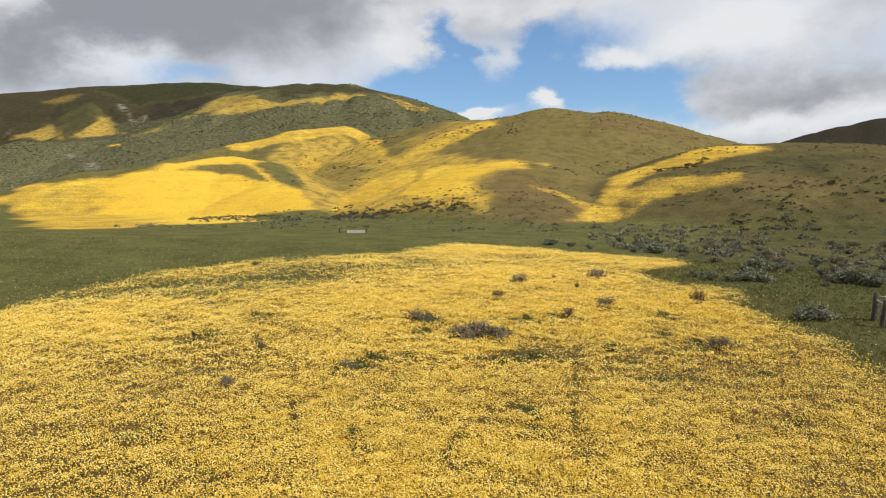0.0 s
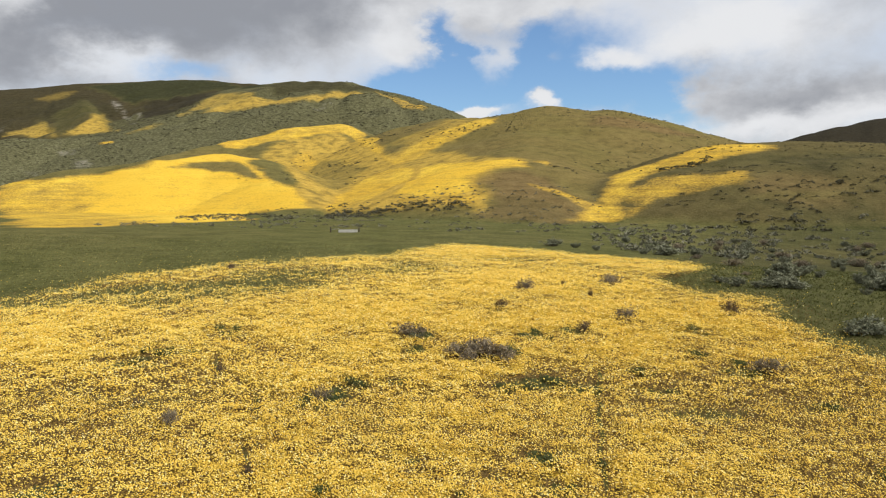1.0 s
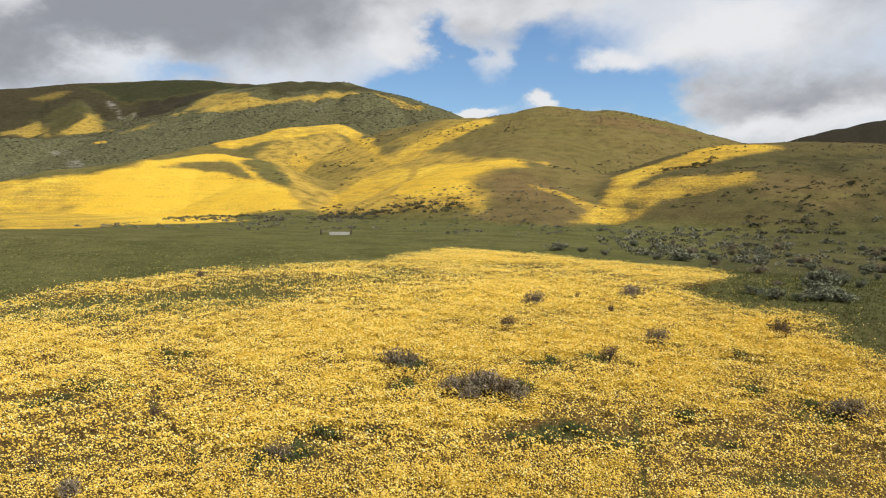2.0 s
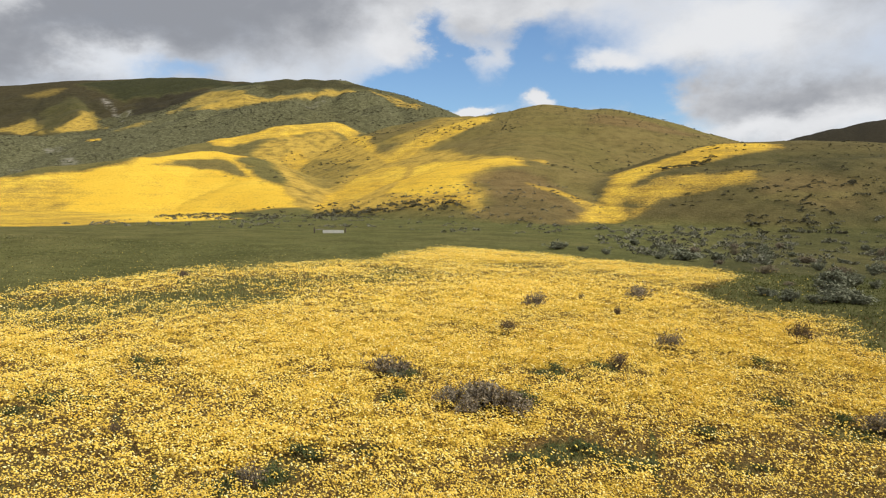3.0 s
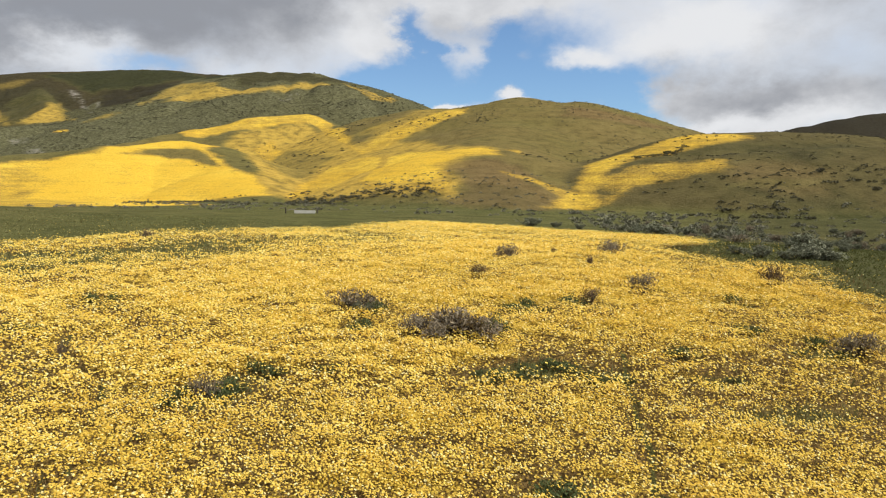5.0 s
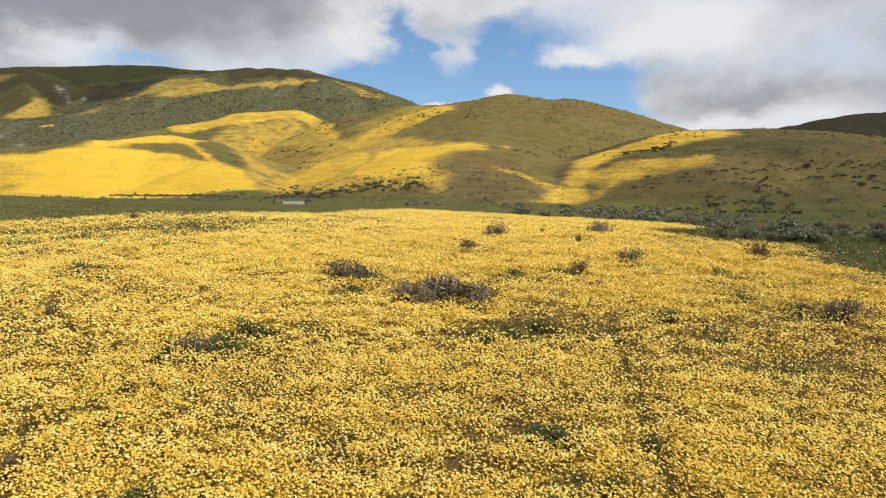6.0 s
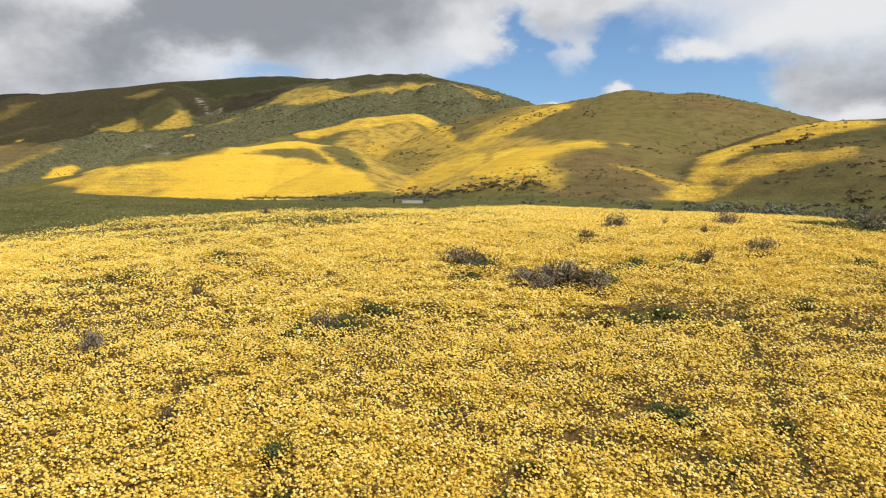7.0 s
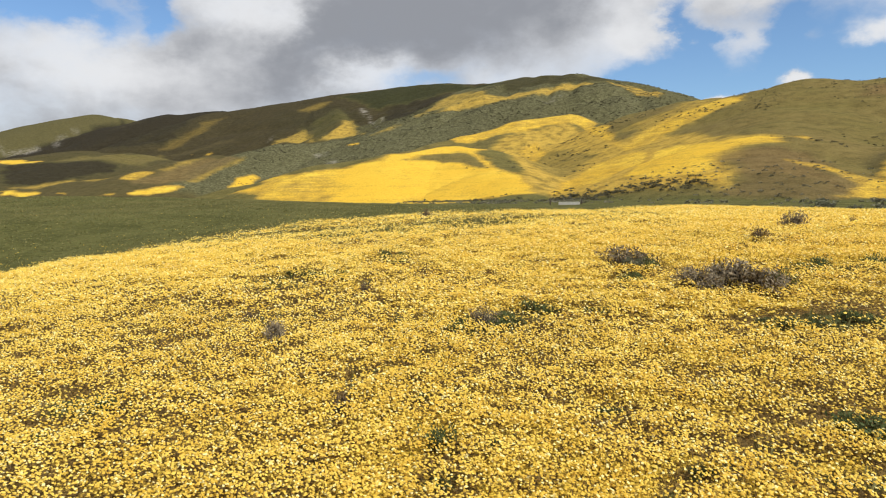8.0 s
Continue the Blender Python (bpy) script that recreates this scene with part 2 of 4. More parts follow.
ridge("near_spur", 0.36, 7, [(-127, 200, 10), (-107, 212, 16), (-88, 225, 20), (-74, 240, 23), (-62, 235, 21), (-45, 205, 13), (-31, 172, 6)])
ridge("second_spur", 0.42, 5, [(-127, 270, 18), (-112, 300, 27), (-94, 330, 36), (-73, 345, 43), (-50, 355, 46), (-33, 335, 38), (-21, 306, 29)])
ridge("scrub_ridge", 0.42, 8, [(-255, 330, 18), (-255, 365, 30), (-248, 385, 38), (-237, 400, 43), (-221, 415, 45), (-196, 430, 48), (-176, 440, 55), (-156, 450, 64), (-135, 457, 69), (-106, 465, 73), (-85, 475, 77), (-50, 490, 83)])
ridge("dome", 0.4, 22, [(-157, 620, 110), (-107, 570, 105), (-77, 550, 101), (-46, 530, 90), (-18, 500, 72), (0, 470, 62), (15, 440, 56)])
ridge("high_ridge", 0.42, 22, [(-498, 700, 113), (-446, 720, 120), (-364, 730, 128), (-282, 730, 133), (-233, 720, 131), (-179, 680, 121)])
ridge("high_spur", 0.42, 8, [(-490, 590, 62), (-494, 640, 84), (-498, 700, 111)])
ridge("ochre_knob", 0.5, 4, [(-261, 540, 73), (-309, 620, 95), (-356, 700, 117)])
ridge("small_knob", 0.5, 4, [(-309, 560, 70), (-363, 640, 95), (-405, 700, 114)])
ridge("dark_ridge", 0.42, 15, [(-833, 740, 78), (-804, 750, 88), (-715, 760, 113), (-635, 775, 128), (-563, 790, 129)])
ridge("far_ridge", 0.36, 20, [(-1197, 880, 104), (-1090, 900, 125), (-964, 900, 148), (-882, 900, 155), (-813, 880, 143), (-707, 860, 110)])
ridge("low_hill", 0.26, 20, [(-619, 470, 38), (-576, 480, 45), (-529, 485, 51), (-476, 480, 53), (-428, 470, 49), (-367, 450, 39)])
ridge("low_spur", 0.3, 7, [(-381, 320, 14), (-366, 330, 17), (-324, 340, 21), (-304, 350, 25), (-291, 370, 32), (-281, 390, 37)])
ridge("right_hill", 0.42, 16, [(4, 330, 46), (21, 300, 42), (33, 300, 45), (45, 300, 47), (63, 295, 46), (76, 290, 42), (91, 280, 36), (104, 265, 30)])
ridge("right_spur", 0.36, 16, [(45, 300, 47), (31, 250, 31), (19, 190, 18), (16, 165, 12), (13, 140, 6)])
ridge("east_hill", 0.36, 10, [(140, 190, 21), (120, 190, 22), (92, 185, 23), (74, 185, 22), (55, 165, 15), (44, 146, 7)])
ridge("east_shoulder", 0.42, 5, [(50, 140, 8), (62, 149, 14), (80, 152, 16), (110, 155, 17), (150, 158, 16)])
ridge("far_east", 0.34, 20, [(415, 850, 77), (439, 850, 84), (518, 900, 110), (567, 900, 121), (662, 900, 133)])


def bump(x, y, cx, cy, rx, ry):
    return np.exp(-((x - cx) / rx) ** 2 - ((y - cy) / ry) ** 2)


def low_ground(x, y):
    """The meadow's knoll and the valley floor."""
    yy = np.clip(y, -12, 600)
    z = 2.05 + 0.014 * (np.minimum(yy, 220) - 45) - 0.125 * 4 * np.log1p(np.exp(np.clip((35.5 - yy) / 4, -40, 60)))
    z = z + 1.35 * bump(x, y, -58, 67, 34, 18) + 1.3 * bump(x, y, -106, 64, 42, 24) - 3.0 * bump(x, y, 55, 76, 30, 38) - 1.05 * bump(x, y, -28, 33, 12, 13)
    return z


def land(x, y, rough=True):
    """Height of the ground at x, y (arrays)."""
    x, y = np.asarray(x, float), np.asarray(y, float)
    z = low_ground(x, y)
    base = z
    for number, (steep, crown, line) in enumerate(RIDGES.values()):
        top = np.full(x.shape, -1e3)
        for (ax, ay, az), (bx, by, bz) in zip(line, line[1:]):
            dx, dy = bx - ax, by - ay
            s = np.clip(((x - ax) * dx + (y - ay) * dy) / (dx * dx + dy * dy), 0, 1)
            far = np.hypot(x - ax - s * dx, y - ay - s * dy)
            part = az + s * (bz - az) - steep * (np.sqrt(far * far + crown * crown) - crown)
            top = np.maximum(top, part)
        soft = 0.9
        high = np.maximum(z, top)
        z = high + soft * np.log1p(np.exp(-np.abs(z - top) / soft)) * np.clip((high - base) / 6, 0, 1)
    if rough:
        rise = np.clip((z - base) / 25, 0, 1)
        gully = 1 - 2 * np.abs(fractal(x / 45, y / 70, 3, 13) - 0.5)
        z = z + rise * 2.6 * (fractal(x / 60, y / 60, 4, 3) - 0.5) + rise * 1.0 * (fractal(x / 12, y / 12, 4, 8) - 0.5)
        z = z - 6.0 * np.clip((z - base - 30) / 50, 0, 1) * np.clip((118 - z) / 60, 0, 1) * np.clip(gully - 0.7, 0, 1) * 3.3
        z = z + 0.22 * (fractal(x / 5, y / 5, 3, 21) - 0.5)
    return z


def ground_z(x, y):
    return float(land(np.array([x]), np.array([y]))[0])


# ---- what grows where: sweeps of flowers and bare, brown or shade-coloured places, as outlines in plan ----
MEADOW = [(-34, -25), (-34, 5), (-29.5, 18), (-26.0, 27), (-24.2, 31), (-22.6, 34.6), (-21.5, 36.8), (-19.8, 39.6), (-17.2, 43), (-14.5, 46.8), (-12.5, 48.4),
          (-9.6, 50.0), (-6.4, 53.6), (-3.7, 54.4), (-1.2, 61), (0.9, 66.8), (4, 66), (8.9, 62.5), (13.6, 56.6), (17.9, 53),
          (17.8, 49.5), (14.5, 45.5), (12.4, 42.2), (12.3, 38.9), (13.4, 37.4), (15.2, 37.0), (14.4, 34.3), (14.1, 32.4), (14.6, 28.7), (15.6, 25.6), (15.8, 23.0), (17, 10), (20, -25)]
SWEEPS = []


def sweep(cover, strength, soft, outline):
    """One sweep of a cover: its strength, the softness of its edge in metres, its outline."""
    SWEEPS.append((cover, strength, soft, outline))


# the flowering spur nearest the valley and the slope below the bowl
sweep("flower", 0.84, 5.0, [(-120, 199), (-109, 196), (-105, 199), (-94, 205), (-87, 211), (-87, 233), (-81, 241), (-72, 243), (-62, 236), (-53, 217), (-43, 199), (-36, 189), (-30, 177), (-26, 165), (-35, 164), (-46, 173), (-36, 126), (-42, 116), (-46, 106), (-48, 95), (-49.9, 86.6)])
sweep("flower", 0.9, 4.0, [(-225, 325), (-224, 335), (-221, 341), (-212, 338), (-215, 334), (-129, 196)])
sweep("flower", 0.84, 5.0, [(-111, 190), (-102, 201), (-91, 205), (-79, 182), (-94, 182), (-108, 181), (-122, 186)])
sweep("flower", 0.86, 5.0, [(-104, 200), (-89, 204), (-83, 213), (-68, 184), (-83, 181), (-94, 182)])
sweep("dry", 0.32, 9.0, [(-116, 193), (-104, 195), (-89, 193), (-80, 185), (-92, 181), (-76, 170), (-44, 113), (-49, 99), (-56, 96)])
sweep("dry", 0.9, 2.5, [(-81, 213), (-78, 223), (-67, 229), (-60, 224), (-55, 215), (-50, 203), (-56, 209), (-63, 214), (-72, 217)])
# the second spur: brown flank, yellow crest, golden bowl
sweep("dry", 0.9, 6.0, [(-140, 262), (-118, 300), (-100, 318), (-93, 314), (-84, 315), (-79, 304), (-76, 285), (-82, 262), (-105, 250)])
sweep("gold", 0.85, 5.0, [(-76, 318), (-45, 340), (-16, 264), (-4, 252), (10, 215), (20, 195), (18, 175), (9, 162), (8, 146), (0, 137), (-20, 156), (-30, 165), (-42, 205), (-56, 250), (-70, 282)])
sweep("flower", 0.6, 3.0, [(-103, 324), (-98, 330), (-74, 340), (-60, 353), (-48, 359), (-37, 344), (-18, 261), (-14, 242), (-20, 250), (-28, 284), (-40, 329), (-47, 335), (-57, 332), (-70, 322), (-82, 317), (-93, 314)])
sweep("gold", 0.82, 3.0, [(-68, 321), (-56, 330), (-45, 333), (-28, 277), (-16, 245), (-26, 242), (-29, 213), (-31, 195), (-34, 189), (-43, 208), (-49, 226), (-66, 307)])
sweep("dry", 0.6, 4.0, [(-53, 295), (-39, 283), (-25, 248), (-29, 233), (-30, 213), (-35, 214), (-42, 227)])
sweep("flower", 0.55, 3.0, [(-63, 301), (-57, 311), (-50, 290), (-53, 282), (-58, 289)])
# the golden bank between the bowl and the hill
sweep("gold", 0.95, 3.0, [(-27, 167), (-28, 200), (-24, 227), (-20, 245), (-4, 214), (4, 211), (11, 199), (19, 193), (22, 173), (16, 172), (10, 168), (8, 161), (11, 147), (10, 139), (8, 130), (2, 138), (-3, 143), (-9, 152), (-17, 157), (-23, 162)])
sweep("flower", 0.6, 2.5, [(-28, 166), (-27, 199), (-24, 223), (-18, 238), (-6, 211), (-11, 180), (-15, 166), (-20, 165), (-24, 164)])
sweep("flower", 0.74, 4.0, [(-6, 212), (4, 211), (11, 199), (19, 193), (22, 174), (15, 173), (10, 169), (7, 163), (8, 149), (3, 146), (-2, 151), (-10, 164)])
sweep("flower", 0.55, 4.0, [(-10, 162), (-1, 148), (8, 146), (10, 143), (8, 133), (3, 140), (-3, 144)])
# the saddle
sweep("gold", 0.55, 8.0, [(-19, 277), (-13, 287), (-4, 294), (6, 328), (17, 294), (23, 284), (13, 268), (3, 260), (-7, 251), (-14, 246)])
sweep("flower", 0.55, 3.0, [(-17, 254), (-11, 265), (-4, 275), (5, 282), (15, 289), (23, 283), (18, 271), (9, 263), (1, 259), (-5, 252), (-10, 243), (-15, 243)])
# high ridge, dome and their spurs
sweep("gold", 0.72, 6.0, [(-181, 406), (-175, 413), (-163, 433), (-157, 465), (-145, 487), (-139, 509), (-98, 480), (-70, 501), (-54, 493), (-69, 490), (-93, 457), (-112, 447), (-135, 452), (-156, 462), (-162, 431)])
sweep("flower", 0.16, 5.0, [(-157, 465), (-144, 483), (-129, 485), (-96, 472), (-70, 499), (-53, 485), (-69, 491), (-94, 461), (-114, 453), (-142, 475)])
sweep("gold", 0.55, 8.0, [(-167, 474), (-178, 530), (-175, 556), (-147, 536), (-136, 512), (-146, 491), (-156, 468)])
sweep("flower", 0.28, 3.0, [(-50, 513), (-31, 506), (-7, 486), (-12, 465), (-30, 485)])
# the dark sweeps on the high ridge paint in a cloud's shadow
sweep("shaded_heath", 0.95, 9.0, [(-262, 614), (-262, 632), (-227, 646), (-202, 632), (-178, 560), (-186, 490), (-215, 505), (-238, 560)])
sweep("shaded_green", 0.9, 8.0, [(-344, 692), (-313, 709), (-269, 711), (-210, 703), (-133, 547), (-157, 571), (-204, 649), (-231, 638), (-261, 624), (-266, 615), (-295, 646)])
sweep("shaded_heath", 0.7, 8.0, [(-133, 547), (-105, 561), (-66, 530), (-36, 517), (-55, 504), (-87, 508), (-120, 510)])
sweep("shaded_heath", 0.5, 9.0, [(-355, 608), (-349, 651), (-316, 647), (-272, 590), (-289, 590), (-274, 536), (-270, 505), (-307, 559), (-335, 591)])
sweep("gold", 0.8, 5.0, [(-268, 505), (-267, 521), (-272, 555), (-281, 590), (-243, 523), (-213, 470), (-239, 494)])
sweep("flower", 0.14, 4.0, [(-266, 506), (-264, 520), (-269, 550), (-267, 561), (-240, 507), (-250, 503)])
sweep("gold", 0.65, 5.0, [(-335, 544), (-330, 564), (-320, 575), (-293, 537), (-272, 502), (-308, 528)])
sweep("shaded_heath", 0.45, 12.0, [(-409, 664), (-365, 644), (-319, 643), (-267, 595), (-199, 466), (-229, 501), (-284, 572), (-274, 511), (-330, 589), (-337, 548)])
sweep("gold", 0.24, 5.0, [(-368, 651), (-360, 672), (-346, 673), (-342, 655), (-354, 641)])
sweep("bare", 0.62, 3.0, [(-295, 635), (-280, 620), (-263, 597), (-206, 481), (-210, 482), (-265, 592), (-282, 610)])
sweep("bare", 0.62, 2.0, [(-261, 607), (-255, 600), (-209, 497), (-211, 497)])
sweep("bare", 0.5, 4.0, [(-188, 365), (-184, 365), (-175, 352), (-178, 351)])
sweep("bare", 0.42, 3.0, [(-211, 391), (-203, 391), (-191, 372), (-205, 384)])
sweep("bare", 0.4, 4.0, [(-209, 355), (-198, 350), (-197, 345), (-205, 350)])
sweep("flower", 0.85, 2.0, [(-191, 397), (-180, 393), (-179, 389), (-187, 390)])
sweep("bare", 0.45, 2.0, [(-80, 442), (-76, 463), (-70, 472), (-73, 461), (-77, 438)])
# the smooth hill and its brown spur
sweep("russet", 0.8, 5.0, [(58, 271), (68, 270), (82, 259), (94, 253), (79, 250), (64, 252), (55, 257)])
sweep("russet", 0.75, 6.0, [(9, 164), (14, 170), (20, 168), (23, 160), (26, 147), (28, 139), (25, 128), (17, 123), (12, 123), (8, 127), (10, 139), (9, 148)])
sweep("shaded_heath", 0.35, 4.0, [(11, 142), (17, 143), (23, 139), (23, 127), (12, 123), (9, 129)])
sweep("flower", 0.42, 2.0, [(26, 191), (28, 193), (28, 179), (26, 176)])
sweep("flower", 0.45, 2.0, [(19, 154), (22, 152), (26, 149), (30, 141), (30, 136), (27, 137), (25, 144), (21, 148)])
# the eastern slope
sweep("flower", 0.6, 4.0, [(24, 127), (29, 138), (34, 148), (38, 163), (45, 175), (58, 176), (69, 183), (75, 180), (82, 175), (80, 172), (69, 167), (60, 164), (53, 160), (44, 156), (39, 149), (35, 140), (34, 132), (29, 130)])
sweep("flower", 0.5, 5.0, [(38, 147), (45, 151), (54, 154), (58, 147), (63, 144), (61, 139), (54, 136), (47, 135), (42, 135), (35, 132)])
sweep("shaded_heath", 0.42, 4.0, [(44, 155), (51, 160), (60, 164), (74, 168), (78, 165), (69, 159), (60, 159), (49, 154)])
sweep("shaded_heath", 0.38, 4.0, [(35, 144), (40, 137), (42, 134), (38, 134), (35, 138)])
# dims the eastern slope by colour, as under cloud
sweep("shaded_heath", 0.6, 12.0, [(74, 163), (85, 164), (100, 164), (74, 124), (64, 125), (54, 125), (45, 127), (44, 131), (54, 133), (61, 139)])
sweep("russet", 0.5, 8.0, [(62, 143), (70, 145), (76, 140), (83, 137), (77, 128), (70, 129), (63, 130), (56, 132)])
# further west
sweep("flower", 0.85, 6.0, [(-535, 446), (-476, 417), (-453, 415), (-453, 407), (-479, 401)])
sweep("bare", 0.7, 5.0, [(-834, 691), (-795, 682), (-793, 714), (-785, 714), (-736, 655), (-781, 663), (-811, 672)])
sweep("bare", 0.5, 4.0, [(-749, 687), (-796, 753), (-789, 754), (-723, 680)])
sweep("bare", 0.6, 3.0, [(-815, 787), (-814, 800), (-802, 792), (-796, 773)])
# cloud shadow over the dark ridge, given as ground colour
sweep("shaded_heath", 0.95, 8.0, [(-784, 681), (-721, 675), (-786, 782), (-787, 858), (-618, 754), (-581, 762), (-492, 628), (-474, 573), (-510, 558), (-627, 625), (-492, 469)])
# faint gold stands in for the sunlit edge of the high spur
sweep("gold", 0.16, 8.0, [(-466, 561), (-475, 607), (-480, 640), (-468, 664), (-458, 630), (-452, 586), (-451, 560)])
# the low hill's lit crest and shaded front are put into the covers
sweep("dry", 0.8, 8.0, [(-446, 417), (-445, 447), (-409, 456), (-447, 535), (-385, 470), (-354, 409), (-378, 417), (-403, 421), (-432, 418)])
sweep("shaded_heath", 0.95, 8.0, [(-466, 390), (-449, 413), (-419, 421), (-384, 417), (-368, 395), (-371, 373), (-378, 341), (-399, 335)])
sweep("gold", 0.6, 5.0, [(-396, 333), (-378, 341), (-369, 363), (-301, 325), (-339, 334), (-349, 316)])
sweep("flower", 0.5, 4.0, [(-297, 324), (-298, 337), (-282, 338), (-281, 330), (-279, 318), (-288, 317)])
sweep("russet", 0.6, 6.0, [(-281, 314), (-280, 336), (-282, 363), (-277, 380), (-244, 364), (-247, 344), (-252, 326), (-261, 315)])
sweep("gold", 0.5, 4.0, [(-283, 341), (-287, 370), (-279, 383), (-281, 368), (-277, 343)])
sweep("flower", 0.45, 3.0, [(-411, 529), (-403, 531), (-387, 529), (-397, 527)])
sweep("gold", 0.5, 3.0, [(-250, 322), (-250, 338), (-246, 353), (-242, 367), (-240, 360), (-245, 341), (-247, 327)])
sweep("flower", 0.82, 5.0, [(-279, 290), (-266, 300), (-257, 314), (-246, 317), (-247, 306), (-259, 295)])
sweep("flower", 0.85, 6.0, [(-378, 318), (-346, 309), (-331, 301), (-363, 305)])
sweep("flower", 0.7, 2.0, [(-323, 305), (-305, 295), (-300, 292), (-314, 298)])
sweep("bare", 0.5, 2.0, [(-345, 564), (-350, 584), (-342, 551), (-344, 548)])
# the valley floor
# dark covers on the right valley imitate cloud shade there
sweep("shaded_green", 0.34, 6, [(16, 22), (17, 36), (21, 50), (22, 66), (60, 84), (112, 84), (112, 20), (30, 10)])
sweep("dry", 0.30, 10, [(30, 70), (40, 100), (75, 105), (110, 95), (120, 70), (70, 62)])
sweep("shaded_heath", 0.34, 9, [(20, 56), (110, 50), (120, 120), (45, 120)])
sweep("dry", 0.6, 2, [(30, 126), (41, 126.5), (52, 128), (64, 130), (80, 129.5), (110, 131), (110, 132.5), (80, 131.3), (64, 131.8), (52, 129.8), (41, 128.2), (30, 127.8)])

# the plain cover of each ridge: scrub, heath darkened to imitate cloud shade, dry grass
RIDGE_COVER = {
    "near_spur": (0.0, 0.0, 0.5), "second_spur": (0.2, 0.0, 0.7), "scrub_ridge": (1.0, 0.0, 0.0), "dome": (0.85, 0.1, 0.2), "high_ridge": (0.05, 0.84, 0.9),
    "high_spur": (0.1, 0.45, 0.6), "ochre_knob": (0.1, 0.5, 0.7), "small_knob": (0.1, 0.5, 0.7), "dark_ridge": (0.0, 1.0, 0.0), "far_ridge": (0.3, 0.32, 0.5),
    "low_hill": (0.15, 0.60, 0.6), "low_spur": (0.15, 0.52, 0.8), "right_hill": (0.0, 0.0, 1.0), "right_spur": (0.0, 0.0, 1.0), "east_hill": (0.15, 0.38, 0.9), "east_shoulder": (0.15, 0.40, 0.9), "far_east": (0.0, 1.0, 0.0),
}


def inside(x, y, outline):
    """Signed distance to an outline in plan: positive inside."""
    best = np.full(x.shape, 1e9)
    odd = np.zeros(x.shape, bool)
    for (ax, ay), (bx, by) in zip(outline, outline[1:] + outline[:1]):
        dx, dy = bx - ax, by - ay
        s = np.clip(((x - ax) * dx + (y - ay) * dy) / (dx * dx + dy * dy), 0, 1)
        best = np.minimum(best, np.hypot(x - ax - s * dx, y - ay - s * dy))
        odd ^= ((ay > y) != (by > y)) & (x < ax + (y - ay) * dx / (dy if dy else 1e-9))
    return np.where(odd, best, -best)


def smooth(v, low, high):
    s = np.clip((v - low) / (high - low), 0, 1)
    return s * s * (3 - 2 * s)


TRAILS = [[(5.2, 26.4), (4.7, 24.4), (4.4, 22.8), (4.16, 21.6), (3.84, 20.2), (3.7, 19.0)], [(1.5, 19.95), (1.27, 19.77), (0.88, 19.37), (0.6, 19.02), (0.3, 18.5), (0.0, 17.8)],
          [(-7.6, 28.0), (-7.0, 26.3), (-5.4, 24.6), (-4.9, 23.0)], [(-4.3, 19.6), (-4.6, 21.0), (-3.4, 23.4)], [(1.35, 19.45), (2.1, 19.4), (2.7, 19.5)]]
# thin, leafy places in the meadow: x, y, radius along x, radius along y, how much is missing
THIN_NEAR = [
    (-5.5, 16.5, 0.6, 0.3, 0.7), (3.7, 18.0, 0.6, 0.35, 0.7), (-2.2, 18.2, 0.45, 0.3, 0.7), (-2.5, 18.9, 0.4, 0.25, 0.6), (2.4, 19.1, 1.0, 0.18, 0.6),
    (-8.6, 19.1, 0.9, 0.35, 0.8), (-1.95, 19.2, 0.35, 0.2, 0.5), (-4.2, 19.7, 0.25, 0.35, 0.5), (10.3, 19.9, 0.6, 0.4, 0.6), (3.85, 20.1, 0.35, 0.3, 0.5),
    (-3.3, 20.3, 0.4, 0.3, 0.5), (-0.6, 20.4, 0.5, 0.35, 0.6), (2.6, 20.45, 0.7, 0.4, 0.65), (-2.0, 20.5, 1.0, 0.2, 0.35),
]
THIN_MIDDLE = [
    (7.4, 23.0, 1.6, 0.6, 0.4), (-8.4, 23.5, 1.3, 0.5, 0.4), (11.0, 23.5, 1.2, 0.5, 0.35), (-3.3, 23.9, 1.2, 0.55, 0.8), (-2.4, 24.5, 0.8, 0.35, 0.6),
    (2.9, 25.2, 1.2, 0.6, 0.65), (4.3, 25.3, 1.3, 0.6, 0.55), (10.1, 26.3, 1.1, 0.5, 0.6), (-10.0, 27.2, 1.6, 0.6, 0.5), (1.6, 27.9, 1.4, 0.7, 0.95),
    (-0.8, 27.9, 0.6, 0.35, 0.6), (8.9, 28.4, 1.0, 0.5, 0.6), (-0.7, 29.6, 0.8, 0.5, 0.9), (3.4, 29.6, 0.8, 0.45, 0.65), (-7.6, 30.0, 1.0, 0.5, 0.5),
    (5.2, 30.2, 1.0, 0.5, 0.8),
]
THIN_FAR = [
    (-12.0, 35.6, 3.0, 1.2, 0.62), (-18.5, 37.0, 3.6, 1.7, 0.8), (-2.0, 38.0, 2.5, 0.7, 0.4), (-14.0, 39.3, 5.5, 2.6, 0.86), (-7.0, 39.5, 3.5, 1.4, 0.72),
    (-9.5, 40.2, 3.2, 3.0, 0.85), (-6.5, 44.0, 5.0, 2.9, 0.8), (11.0, 44.5, 3.0, 1.8, 0.5), (-2.0, 47.5, 3.0, 2.6, 0.65), (0.5, 47.5, 3.5, 1.3, 0.5),
    (8.0, 49.5, 3.0, 1.0, 0.4), (-1.5, 51.0, 3.0, 1.2, 0.5), (5.0, 54.0, 4.0, 1.4, 0.45),
]
